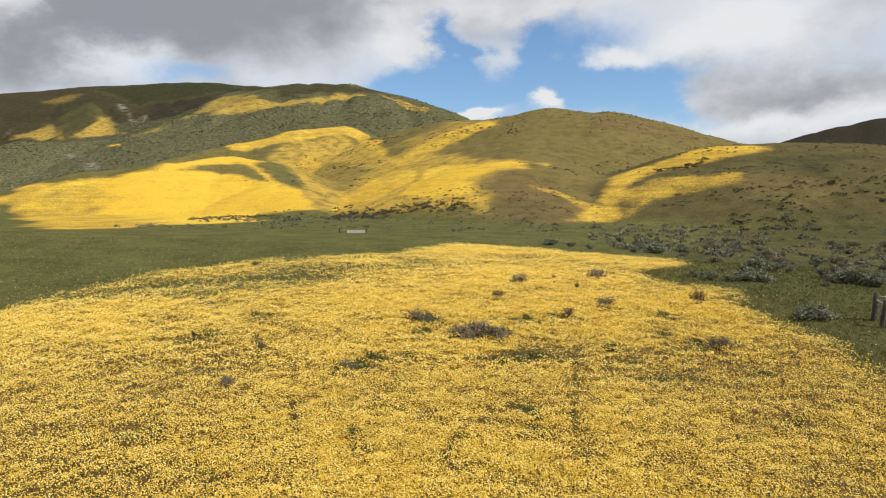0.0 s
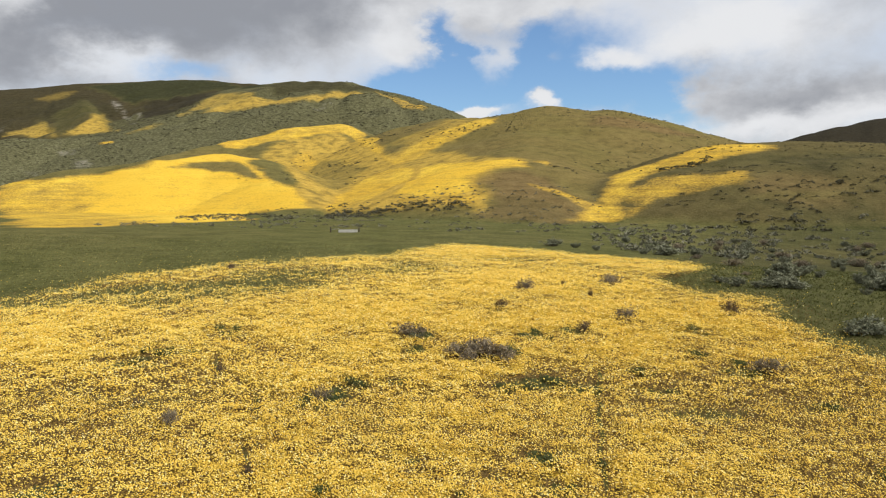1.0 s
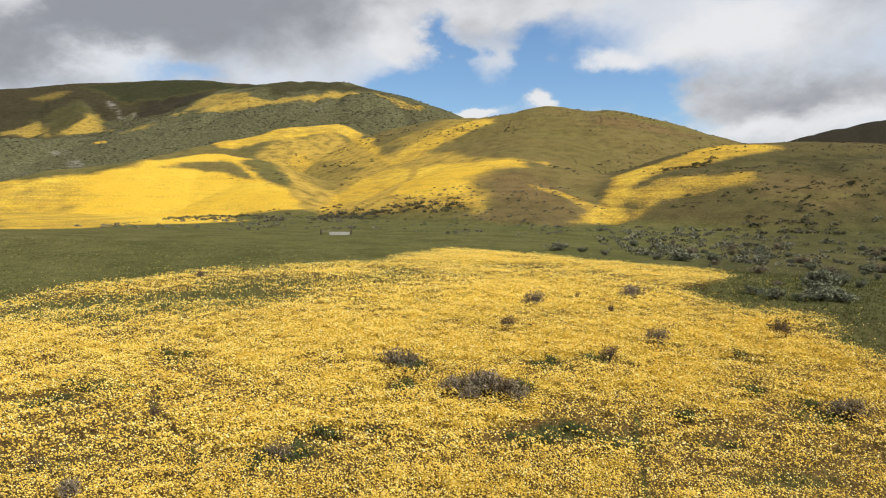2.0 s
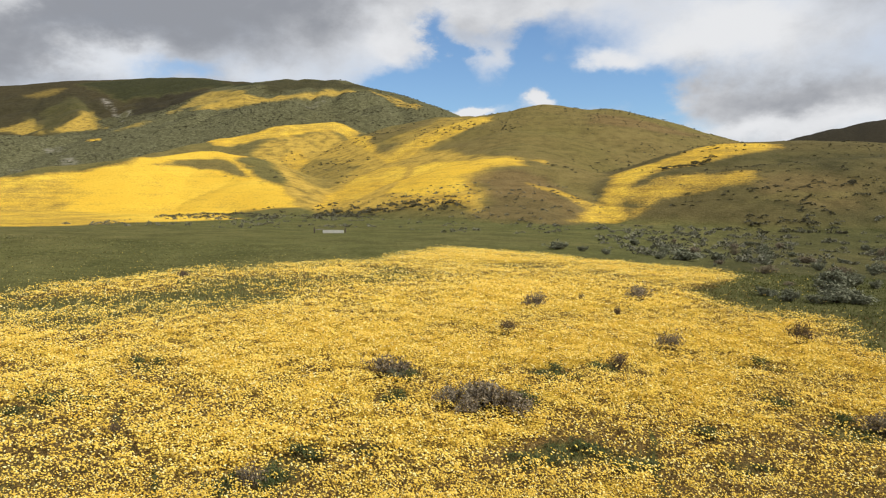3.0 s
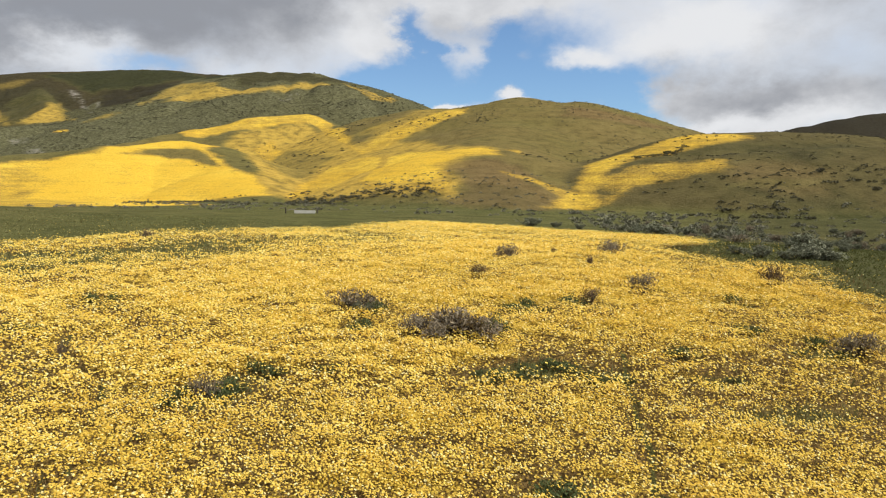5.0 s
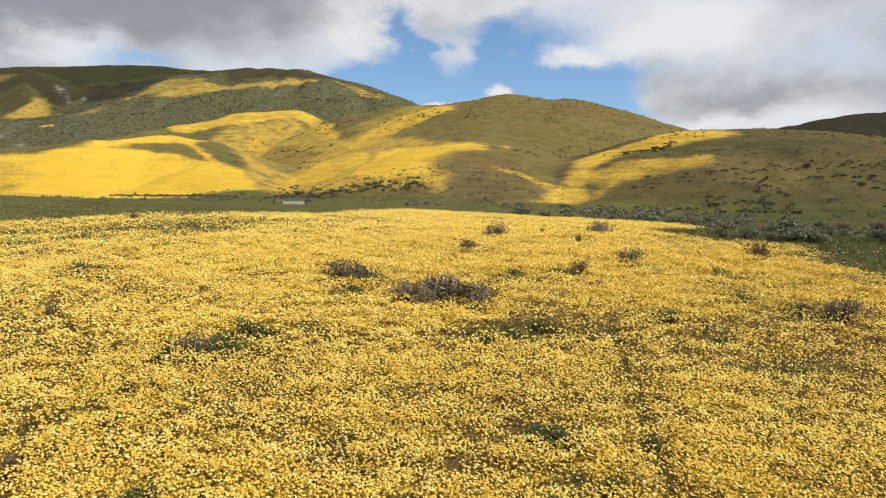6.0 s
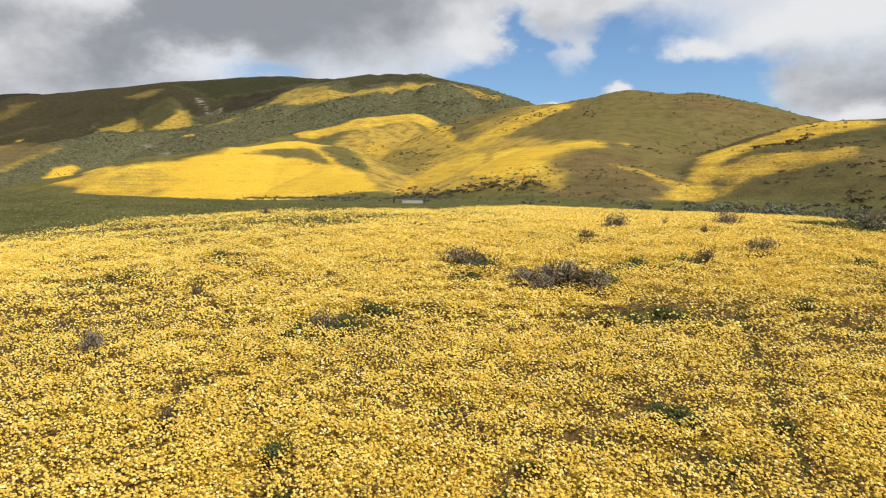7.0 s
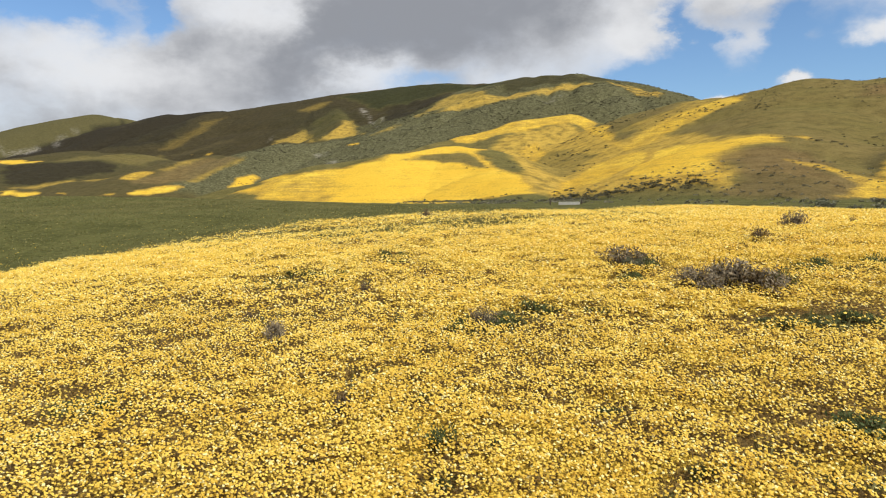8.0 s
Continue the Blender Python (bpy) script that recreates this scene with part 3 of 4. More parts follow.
# leafy green patches, each with a few tufts: x, y, radius along x, radius along y
LEAFY = [
    (2.2, 24.9, 0.8, 0.4), (3.2, 25.6, 0.6, 0.35), (4.3, 24.7, 0.7, 0.35), (6.5, 26.2, 0.6, 0.35), (8.8, 27.9, 0.6, 0.35), (6.6, 24.6, 0.6, 0.3),
    (9.8, 26.6, 0.9, 0.4), (9.8, 30.8, 0.9, 0.4), (-3.2, 24.0, 0.9, 0.4), (-2.6, 25.0, 0.7, 0.3), (-9.7, 28.3, 0.9, 0.5), (-8.8, 27.9, 0.8, 0.4),
    (-8.0, 30.5, 0.6, 0.3), (3.6, 29.8, 0.9, 0.3), (-0.8, 28.2, 0.4, 0.25), (-1.2, 25.3, 0.35, 0.25),
]
THIN = THIN_NEAR + THIN_MIDDLE + THIN_FAR + [(*patch, 0.62) for patch in LEAFY]


def clumps(x, y):
    """The small mounds in which the flowers stand, 0 to 1."""
    return smooth(fractal(x / 0.42, y / 0.36, 2, 65), 0.22, 0.66)


def flower_density(x, y):
    """How thick the flowers stand from clump to clump."""
    return bloom_density(x, y) * (0.90 + 0.16 * clumps(x, y))


def bloom_density(x, y):
    """How thick the flowers stand, 0 to 1, over broad patches."""
    d = smooth(inside(x, y, MEADOW) + 1.9 * (fractal(x / 2.5, y / 2.5, 4, 51) - 0.5), -0.5, 1.5)
    patch = fractal(x / 1.9, y / 1.0, 4, 61, 0.6)
    d = d * (0.64 + 0.36 * smooth(patch, 0.38, 0.58))
    d = d * (0.82 + 0.18 * smooth(fractal(x / 9, y / 6, 3, 71), 0.36, 0.55))
    d = np.minimum(d * 1.1, 1) * (1 - 0.40 * smooth(-x, 2, 9) * smooth(31 - y, 0, 8) * smooth(y, 11, 14)) * (1 - 0.28 * smooth(x, 3, 9) * smooth(30 - y, 0, 6) * smooth(y, 11, 14)) * (1 - 0.50 * smooth(-x, 3, 10) * smooth(y, 31, 37) * (0.35 + 0.65 * smooth(fractal(x / 5, y / 1.6, 3, 73), 0.36, 0.6)))
    streak = 0.65 + 1.0 * smooth(fractal(x / 2.6, y / 0.8, 3, 67), 0.3, 0.7)
    for cx, cy, rx, ry, less in THIN:
        d = d * (1 - np.minimum(less * streak, 0.80) * np.exp(-(((x - cx) / rx) ** 2 + ((y - cy) / ry) ** 2) ** 1.5))
    for line, wide in zip(TRAILS, (0.085, 0.15, 0.09, 0.07, 0.09)):
        gap = np.full(x.shape, 1e9)
        for (ax, ay), (bx, by) in zip(line, line[1:]):
            s = np.clip(((x - ax) * (bx - ax) + (y - ay) * (by - ay)) / ((bx - ax) ** 2 + (by - ay) ** 2), 0, 1)
            gap = np.minimum(gap, np.hypot(x - ax - s * (bx - ax) + 0.05 * np.sin(y * 3.1), y - ay - s * (by - ay)))
        d = d * (1 - 0.92 * np.exp(-(gap / wide) ** 2))
    d = d * (1 - 0.40 * smooth(y, 36, 54) * smooth(fractal(x / 4, y / 2.2, 3, 77), 0.3, 0.6))
    return d


def land_cover(x, y):
    out = {k: np.zeros(x.shape) for k in ("flower", "gold", "scrub", "shaded_heath", "shaded_green", "russet", "dry", "bare", "meadow", "thick", "carpet")}
    base = low_ground(x, y)
    best = base + 0.8
    for name, (steep, crown, line) in RIDGES.items():
        top = np.full(x.shape, -1e3)
        for (ax, ay, az), (bx, by, bz) in zip(line, line[1:]):
            dx, dy = bx - ax, by - ay
            s = np.clip(((x - ax) * dx + (y - ay) * dy) / (dx * dx + dy * dy), 0, 1)
            far = np.hypot(x - ax - s * dx, y - ay - s * dy)
            top = np.maximum(top, az + s * (bz - az) - steep * (np.sqrt(far * far + crown * crown) - crown))
        w = smooth(top - best, -0.8, 0.8)
        best = np.maximum(best, top)
        for key, value in zip(("scrub", "shaded_heath", "dry"), RIDGE_COVER[name]):
            out[key] = out[key] * (1 - w) + value * w
    ragged = fractal(x / 16, y / 16, 5, 40, 0.6) - 0.5
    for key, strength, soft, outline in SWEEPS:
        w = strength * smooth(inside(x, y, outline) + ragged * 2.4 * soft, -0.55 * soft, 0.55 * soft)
        for other in () if key in ("flower", "bare") else ("scrub", "shaded_heath", "shaded_green", "russet", "dry", "gold", "flower"):
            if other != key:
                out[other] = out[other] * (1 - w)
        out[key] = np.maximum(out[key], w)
    out["meadow"] = smooth(inside(x, y, MEADOW) + 1.7 * (fractal(x / 2.5, y / 2.5, 4, 51) - 0.5), -0.8, 0.8)
    low = np.where(out["meadow"] > 0)
    out["thick"][low] = bloom_density(x[low], y[low]) * (0.88 + 0.16 * clumps(x[low], y[low]))
    out["carpet"] = out["thick"] * (0.80 + 0.20 * smooth(y, 25, 40) + 0.35 * smooth(14 - y, 0, 2))
    return out


def mesh_from(name, verts, faces, mats, smooth_faces=False):
    """A mesh from arrays: faces all of one number of corners."""
    verts, faces = np.asarray(verts, np.float32), np.asarray(faces, np.int32)
    n = faces.shape[1]
    me = bpy.data.meshes.new(name)
    me.vertices.add(len(verts))
    me.vertices.foreach_set("co", verts.ravel())
    me.loops.add(faces.size)
    me.loops.foreach_set("vertex_index", faces.ravel())
    me.polygons.add(len(faces))
    me.polygons.foreach_set("loop_start", np.arange(0, faces.size, n, dtype=np.int32))
    me.update(calc_edges=True)
    if smooth_faces:
        me.polygons.foreach_set("use_smooth", np.ones(len(faces), bool))
    for m in mats:
        me.materials.append(m)
    return me


def build_ground():
    """One sheet, fine ahead of the meadow and coarse behind it, out to the horizon."""
    front = np.linspace(-62, 46, 440)
    back = np.linspace(46, 298, 90)[1:-1]
    angles = np.radians(np.concatenate([front, back]))
    radii = np.concatenate([[0.002], np.geomspace(0.5, 100, 210)[:-1], np.geomspace(100, 900, 270)[:-1], np.geomspace(900, 4300, 45)])
    a, r = np.meshgrid(angles, radii)
    x, y = r * np.sin(a), 4 + r * np.cos(a)
    z = land(x, y)
    cover = land_cover(x, y)
    count, rings = len(angles), len(radii)
    verts = np.stack([x, y, z], -1).reshape(-1, 3)
    i, j = np.meshgrid(np.arange(count), np.arange(rings - 1))
    k = (i + 1) % count
    quads = np.stack([j * count + i, (j + 1) * count + i, (j + 1) * count + k, j * count + k], -1).reshape(-1, 4)
    quads = quads[:, ::-1]
    me = mesh_from("ground", verts, quads, [GROUND], True)
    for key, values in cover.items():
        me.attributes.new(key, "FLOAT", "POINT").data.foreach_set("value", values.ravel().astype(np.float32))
    return tagged(new("ground", me), "rolling spring grassland with yellow wildflower sweeps and brown scrub", "ground", kind="structure")


ground = build_ground()

# ---- the flowering meadow ----
def scatter(rng, x0, x1, y0, y1, per_m2, keep):
    count = int((x1 - x0) * (y1 - y0) * per_m2)
    x, y = rng.uniform(x0, x1, count), rng.uniform(y0, y1, count)
    chosen = rng.random(count) < keep(x, y)
    return x[chosen], y[chosen]


def bunches(rng, x, y, heads, spread):
    """Several flower heads to each plant."""
    x, y = np.repeat(x, heads), np.repeat(y, heads)
    return x + rng.normal(0, spread, len(x)), y + rng.normal(0, spread, len(y))


def frames_of(rng, count, lean):
    """Random upright frames that lean by up to about lean radians, more towards the sun."""
    tilt = np.stack([rng.normal(0.36, lean, count), rng.normal(-0.18, lean, count), np.ones(count)], -1)
    tilt /= np.linalg.norm(tilt, axis=1)[:, None]
    turn = rng.uniform(0, 2 * np.pi, count)
    side = np.stack([np.cos(turn), np.sin(turn), np.zeros(count)], -1)
    u = side - (side * tilt).sum(1)[:, None] * tilt
    u /= np.linalg.norm(u, axis=1)[:, None]
    return u, np.cross(tilt, u), tilt


def plant_height(x, y):
    return 0.08 + 0.16 * fractal(x / 1.7, y / 1.7, 2, 81) + 0.09 * clumps(x, y)


def flower_heads(name, rng, x, y, width, petals, label, flat=False):
    """Cupped daisy heads, each a ring of petal tips round a raised middle."""
    count = len(x)
    u, v, w = frames_of(rng, count, 0.34)
    size = width * 0.5 * rng.uniform(0.7, 1.25, count)
    z = land(x, y) + plant_height(x, y) + rng.normal(0, 0.035, count)
    middle = np.stack([x, y, z], -1)
    rings = [middle + w * (size * 0.62)[:, None]]
    for k in range(petals):
        a = 2 * np.pi * k / petals
        reach = size * (1.0 if k % 2 == 0 else 0.82)
        rings.append(middle + (u * np.cos(a) + v * np.sin(a)) * reach[:, None] - w * (size * (0.05 if k % 2 else -0.16))[:, None])
    if flat:
        # small far heads open out into one leaning diamond each
        verts = np.stack(rings[1:], 1).reshape(-1, 3)
        start = np.arange(count) * petals
        faces = np.concatenate([np.stack([start, start + 1, start + 2], -1), np.stack([start, start + 2, start + 3], -1)])
        return tagged(new(name, mesh_from(name, verts, faces, [PETAL])), label, "wildflowers", kind="stuff")
    verts = np.stack(rings, 1).reshape(-1, 3)
    start = np.arange(count)[:, None] * (petals + 1)
    faces = np.concatenate([np.stack([start[:, 0], start[:, 0] + 1 + k, start[:, 0] + 1 + (k + 1) % petals], -1) for k in range(petals)])
    return tagged(new(name, mesh_from(name, verts, faces, [PETAL])), label, "wildflowers", kind="stuff")


def blades(name, rng, x, y, low, high, width, mat, label, category, per=3, sprawl=0.35):
    """Narrow leaves and stems, a few to each tuft."""
    x, y = np.repeat(x, per), np.repeat(y, per)
    count = len(x)
    x, y = x + rng.normal(0, 0.03, count), y + rng.normal(0, 0.03, count)
    tall = rng.uniform(low, high, count)
    turn = rng.uniform(0, 2 * np.pi, count)
    foot = np.stack([x, y, land(x, y) - 0.01], -1)
    side = np.stack([np.cos(turn), np.sin(turn), np.zeros(count)], -1) * (width * rng.uniform(0.6, 1.4, count))[:, None]
    lean = np.stack([rng.normal(0, sprawl, count), rng.normal(0, sprawl, count), np.ones(count)], -1) * tall[:, None]
    verts = np.stack([foot - side, foot + side, foot + lean * 0.6 + side * 0.8, foot + lean], 1).reshape(-1, 3)
    s = np.arange(count) * 4
    faces = np.concatenate([np.stack([s, s + 1, s + 2], -1), np.stack([s, s + 2, s + 3], -1)])
    return tagged(new(name, mesh_from(name, verts, faces, [mat])), label, category, kind="stuff")


def in_reach(x, y):
    return (x < 0.66 * y + 1.2) & (x > -np.maximum(0.66 * y, 1.3 * (y - 10.8)) - 1.2)


def build_meadow():
    rng = np.random.default_rng(5)
    near = scatter(rng, -22, 17, 13.5, 24, 310, lambda x, y: flower_density(x, y) * in_reach(x, y))
    flower_heads("near_wildflowers", rng, *bunches(rng, *near, 3, 0.06), 0.043, 4, "dense yellow daisy wildflowers in bloom covering the meadow")
    mid = scatter(rng, -24, 18, 24, 38, 220, lambda x, y: flower_density(x, y) * in_reach(x, y))
    flower_heads("meadow_wildflowers", rng, *bunches(rng, *mid, 3, 0.07), 0.056, 4, "dense yellow daisy wildflowers on the gentle meadow slope", True)
    far = scatter(rng, -20, 22, 38, 68, 112, lambda x, y: flower_density(x, y))
    flower_heads("far_wildflowers", rng, *bunches(rng, *far, 3, 0.10), 0.072, 4, "yellow wildflowers thinning out towards the green valley", True)
    rear = scatter(rng, -30, 20, -24, 13.5, 26, bloom_density)
    flower_heads("rear_wildflowers", rng, *rear, 0.11, 4, "yellow wildflowers on the lower meadow slope")
    x, y = scatter(rng, -22, 17, 12, 26, 70, lambda x, y: in_reach(x, y) * (inside(x, y, MEADOW) > -2))
    blades("near_flower_stems", rng, x, y, 0.07, 0.17, 0.008, STALK, "olive brown stems and leaves below the yellow flowers", "stems", 2)
    x, y = scatter(rng, -24, 18, 26, 46, 12, lambda x, y: in_reach(x, y) * (inside(x, y, MEADOW) > -2))
    blades("meadow_flower_stems", rng, x, y, 0.08, 0.18, 0.009, STALK, "olive brown stems between the yellow flowers", "stems", 2)
    x, y = scatter(rng, -24, 15, 13.5, 54, 22, lambda x, y: in_reach(x, y) * (inside(x, y, MEADOW) > 0) * smooth(0.50 - bloom_density(x, y), 0.0, 0.3))
    blades("meadow_grass", rng, x, y, 0.10, 0.26, 0.013, GRASS, "green grass and leaves in thin places of the meadow", "grass", 3)
    x, y = scatter(rng, 11, 42, 14, 56, 24, lambda x, y: inside(x, y, MEADOW) < 0.6)
    blades("valley_grass", rng, x, y, 0.04, 0.15, 0.022, SHADED_GRASS, "short fresh green grass beside the flower meadow", "grass", 2, 0.8)
    x, y = scatter(rng, -62, -8, 20, 66, 9, lambda x, y: inside(x, y, MEADOW) < 0.6)
    blades("bank_grass", rng, x, y, 0.03, 0.09, 0.030, GRASS, "short green grass covering the low bank", "grass", 2, 0.9)
    x, y = scatter(rng, -45, 34, 14, 56, 7, lambda x, y: np.exp(np.minimum(inside(x, y, MEADOW), 0) / 2.5) * (inside(x, y, MEADOW) < 0.5) * 0.6 + 0.012 * (inside(x, y, MEADOW) < 0))
    flower_heads("stray_wildflowers", rng, x, y, 0.055, 4, "scattered yellow wildflowers straying into the grass")


build_meadow()

# ---- shrubs ----
def part(name, mesh, parent, label=""):
    ob = new(name, mesh)
    ob.parent = parent
    if label:
        ob["label"] = label
    return ob


def tube(verts, faces, points, widths):
    """A three-sided tapering stem along points."""
    start = len(verts)
    for p, w in zip(points, widths):
        for k in range(3):
            a = 2.0944 * k
            verts.append((p[0] + w * math.cos(a), p[1] + w * math.sin(a), p[2]))
    for s in range(len(points) - 1):
        for k in range(3):
            a, b = start + 3 * s + k, start + 3 * s + (k + 1) % 3
            faces += [(a, b, b + 3), (a, b + 3, a + 3)]


def shrub(seed, twig_mat, leaf_mat, twigs, leaves, leaf_size, upright, label):
    """A shrub about 1 m wide and 0.5 m high on the origin: woody stems, fine twigs and leaf clumps."""
    rng = random.Random(seed)
    thing = tagged(new("shrub"), label, "shrub", "shrubs")
    sv, sf, lv, lf = [], [], [], []
    lobes = [(rng.uniform(-0.26, 0.26), rng.uniform(-0.2, 0.2), rng.uniform(0.7, 1.1)) for _ in range(5)]
    tips = []
    for _ in range(twigs):
        lx, ly, lh = rng.choice(lobes)
        a, r = rng.uniform(0, 6.283), 0.24 * math.sqrt(rng.random())
        tip = (lx + r * math.cos(a), ly + 0.85 * r * math.sin(a), lh * rng.uniform(0.26, 0.54) * (1 - 1.1 * r))
        foot = (tip[0] * 0.25, tip[1] * 0.25, -0.03)
        bend = tuple(f + (t - f) * 0.55 + rng.uniform(-0.04, 0.04) for f, t in zip(foot, tip))
        bend = (bend[0], bend[1], bend[2] + upright * 0.05)
        tube(sv, sf, (foot, bend, tip), (0.009, 0.006, 0.002))
        tips += [tip, bend]
        for _ in range(2):
            out = tuple(b + (t - b) * 0.5 + rng.gauss(0, 0.06) for b, t in zip(bend, tip))
            out = (out[0], out[1], max(0.03, out[2] + 0.05))
            tube(sv, sf, (bend, out), (0.004, 0.001))
            tips.append(out)
    for _ in range(leaves):
        t = rng.choice(tips)
        c = Vector((t[0] + rng.gauss(0, 0.035), t[1] + rng.gauss(0, 0.035), max(0.02, t[2] + rng.gauss(0, 0.035))))
        axis = Vector((rng.gauss(0, 0.7), rng.gauss(0, 0.7), rng.gauss(0.6 + upright, 0.5))).normalized()
        across = axis.orthogonal().normalized()
        across.rotate(Matrix.Rotation(rng.uniform(0, 6.283), 3, axis))
        size = leaf_size * rng.uniform(0.6, 1.5)
        n = len(lv)
        lv += [c - axis * size, c + across * size * 0.34, c + axis * size * 1.1, c - across * size * 0.34]
        lf += [(n, n + 1, n + 2), (n, n + 2, n + 3)]
    part("trunk", mesh_from("trunk", sv, sf, [twig_mat]), thing)
    part("crown", mesh_from("crown", [tuple(v) for v in lv], lf, [leaf_mat]), thing)
    return thing


DRY = [shrub(100 + k, BARK, DRY_TWIG, 62, 1100, 0.027, 0.25, "grey brown dry bush with bare twigs among yellow flowers") for k in range(3)]
SAGE = [shrub(200 + k, BARK, GREY_LEAF, 34, 900, 0.043, 0.05, "rounded grey-green sagebrush growing in short green grass") for k in range(4)]
GREEN = [shrub(300 + k, STALK, LUSH, 40, 480, 0.036, 0.7, "low dark green leafy plant tuft between yellow flowers") for k in range(3)]
RUSSET = [shrub(400 + k, BARK, RUST_TWIG, 60, 420, 0.030, 0.5, "small russet brown dead bush among yellow flowers") for k in range(2)]
placed = set()


def plant(kinds, x, y, wide, tall, turn, label=""):
    """Sets one shrub of a kind on the ground."""
    proto = kinds[int(abs(x * 13.7 + y * 7.3)) % len(kinds)]
    m = pose(x, y, ground_z(x, y) - 0.02, 0, 0, turn) @ Matrix.Diagonal((wide, wide * 0.9, tall / 0.5, 1))
    if proto.name in placed:
        ob = copy_thing(proto, m)
    else:
        placed.add(proto.name)
        proto.matrix_basis = m
        ob = proto
    if label:
        ob["label"] = label
    return ob


def plant_all(kinds, rows):
    """Shrubs of one kind: x, y, width and height of each."""
    for x, y, wide, tall in rows:
        plant(kinds, x, y, wide, tall * (1.45 if kinds is GREEN else 1.0), (x * 91 + y * 57) % 360)


# the bushes that stand in the meadow
plant_all(DRY, [
    (1.55, 27.7, 2.01, 0.74), (0.75, 27.85, 1.3, 0.51), (2.05, 27.45, 1.42, 0.62), (1.25, 27.35, 1.06, 0.48), (-1, 29.6, 0.95, 0.46), (7.56, 32.2, 1.24, 0.67),
    (4.16, 37.8, 1.06, 0.57), (9.02, 39.9, 1.42, 0.7), (-6.95, 22.3, 0.46, 0.38), (-3.35, 23.9, 0.71, 0.38), (10.6, 26.3, 0.71, 0.4),
])
plant_all(GREEN, [
    (2.5, 27.6, 1.14, 0.33), (-0.5, 29.5, 1.01, 0.29), (4.9, 30.1, 1.14, 0.24), (3.4, 29.6, 1.01, 0.2), (-2.9, 24.1, 1.14, 0.19), (-3.9, 23.7, 1.14, 0.16),
    (2.9, 25.3, 1.51, 0.19), (3.7, 25.3, 1.14, 0.17), (4.7, 24.8, 1.01, 0.2), (2.1, 24.9, 0.88, 0.16), (10.05, 26.3, 1.26, 0.23), (8.9, 28.4, 1.01, 0.22),
    (-0.8, 27.95, 0.7, 0.19), (-10, 27.2, 1.14, 0.17), (11, 23.5, 1.01, 0.19), (-0.5, 33.8, 0.64, 0.17), (-7.6, 30, 0.88, 0.19),
])
plant_all(SAGE, [
    (-0.8, 29.4, 0.75, 0.40),
])
plant_all(RUSSET, [
    (5.4, 30.3, 1.06, 0.53), (2.55, 33.8, 1.0, 0.53), (12.34, 33.2, 1.42, 0.7), (-12.3, 45.3, 1.0, 0.6), (-6.8, 26, 0.47, 0.4), (-4.3, 19.6, 0.47, 0.29),
    (-8.4, 23.6, 0.47, 0.29), (6.3, 39.4, 0.59, 0.41), (7.1, 36.6, 0.53, 0.41),
])
plant_all(GREEN, [
    (-2.5, 18.9, 0.78, 0.26), (-8.8, 19.1, 1.14, 0.22), (-8.1, 19.15, 0.88, 0.19), (2.6, 20.35, 1.2, 0.19), (-0.6, 20.4, 0.64, 0.2), (-2.7, 20.4, 0.56, 0.22),
    (3.7, 18, 0.76, 0.2), (-2.25, 18.15, 0.64, 0.22), (-5.5, 16.5, 0.76, 0.22), (10.3, 19.9, 0.7, 0.22), (-8.3, 18.05, 0.64, 0.19), (0.6, 19.1, 0.64, 0.17),
    (-3.3, 20.3, 0.6, 0.2), (-1.95, 19.2, 0.5, 0.18), (2.9, 19.05, 0.55, 0.18), (2.0, 19.15, 0.45, 0.18), (3.85, 20.1, 0.5, 0.18), (2.3, 20.5, 0.7, 0.2),
])

for x, y, across, deep in LEAFY:
    for k in range(3):
        turn = 2.1 * k + x
        plant(GREEN, x + 0.6 * across * math.cos(turn), y + 0.6 * deep * math.sin(turn), 0.5 + 0.35 * across, 0.26 + 0.04 * k, 40 * k + 57 * y)

# the larger sagebrush beside the meadow
rng = random.Random(11)
for x, y, wide, tall in [
    (15.9, 31.0, 1.7, 0.78), (16.6, 30.9, 1.2, 0.62), (15.9, 41.0, 1.4, 0.75), (16.9, 40.6, 1.6, 0.7), (17.9, 41.1, 1.5, 0.72), (18.6, 40.8, 1.2, 0.6), (21.6, 47.4, 1.9, 1.1), (22.7, 47.8, 1.8, 1.0), (23.6, 47.2, 1.4, 0.8),
    (20.1, 44.6, 1.3, 0.7), (23.2, 41.3, 1.8, 1.15), (24.4, 41.6, 2.0, 1.1), (25.6, 41.2, 1.9, 1.2), (26.7, 41.9, 2.0, 1.1), (25.1, 40.2, 1.3, 0.8), (27.6, 43.5, 2.0, 1.1), (21.8, 39.5, 0.9, 0.55),
    (19.0, 42.3, 1.1, 0.6), (17.9, 65.0, 2.0, 0.9), (19.4, 64.5, 2.2, 0.9), (14.2, 67.0, 1.6, 0.8), (11.0, 70.5, 1.8, 0.8), (12.8, 69.6, 1.5, 0.8),
]:
    plant(SAGE, x, y, wide * 1.1, tall * 0.78, rng.uniform(0, 360))
count = 0
while count < 140:
    x, y = rng.uniform(9, 74), rng.uniform(40, 100)
    if x < 0.27 * y - 2 or rng.random() > 0.4 + 0.6 * (x > 0.33 * y):
        continue
    if inside(np.array([x]), np.array([y]), MEADOW)[0] > -2.0:
        continue
    size = rng.uniform(0.6, 1.75)
    plant(SAGE if rng.random() < 0.8 else DRY, x, y, size, size * rng.uniform(0.36, 0.52), rng.uniform(0, 360),
          "rounded grey-green sagebrush growing in short green grass")
    count += 1


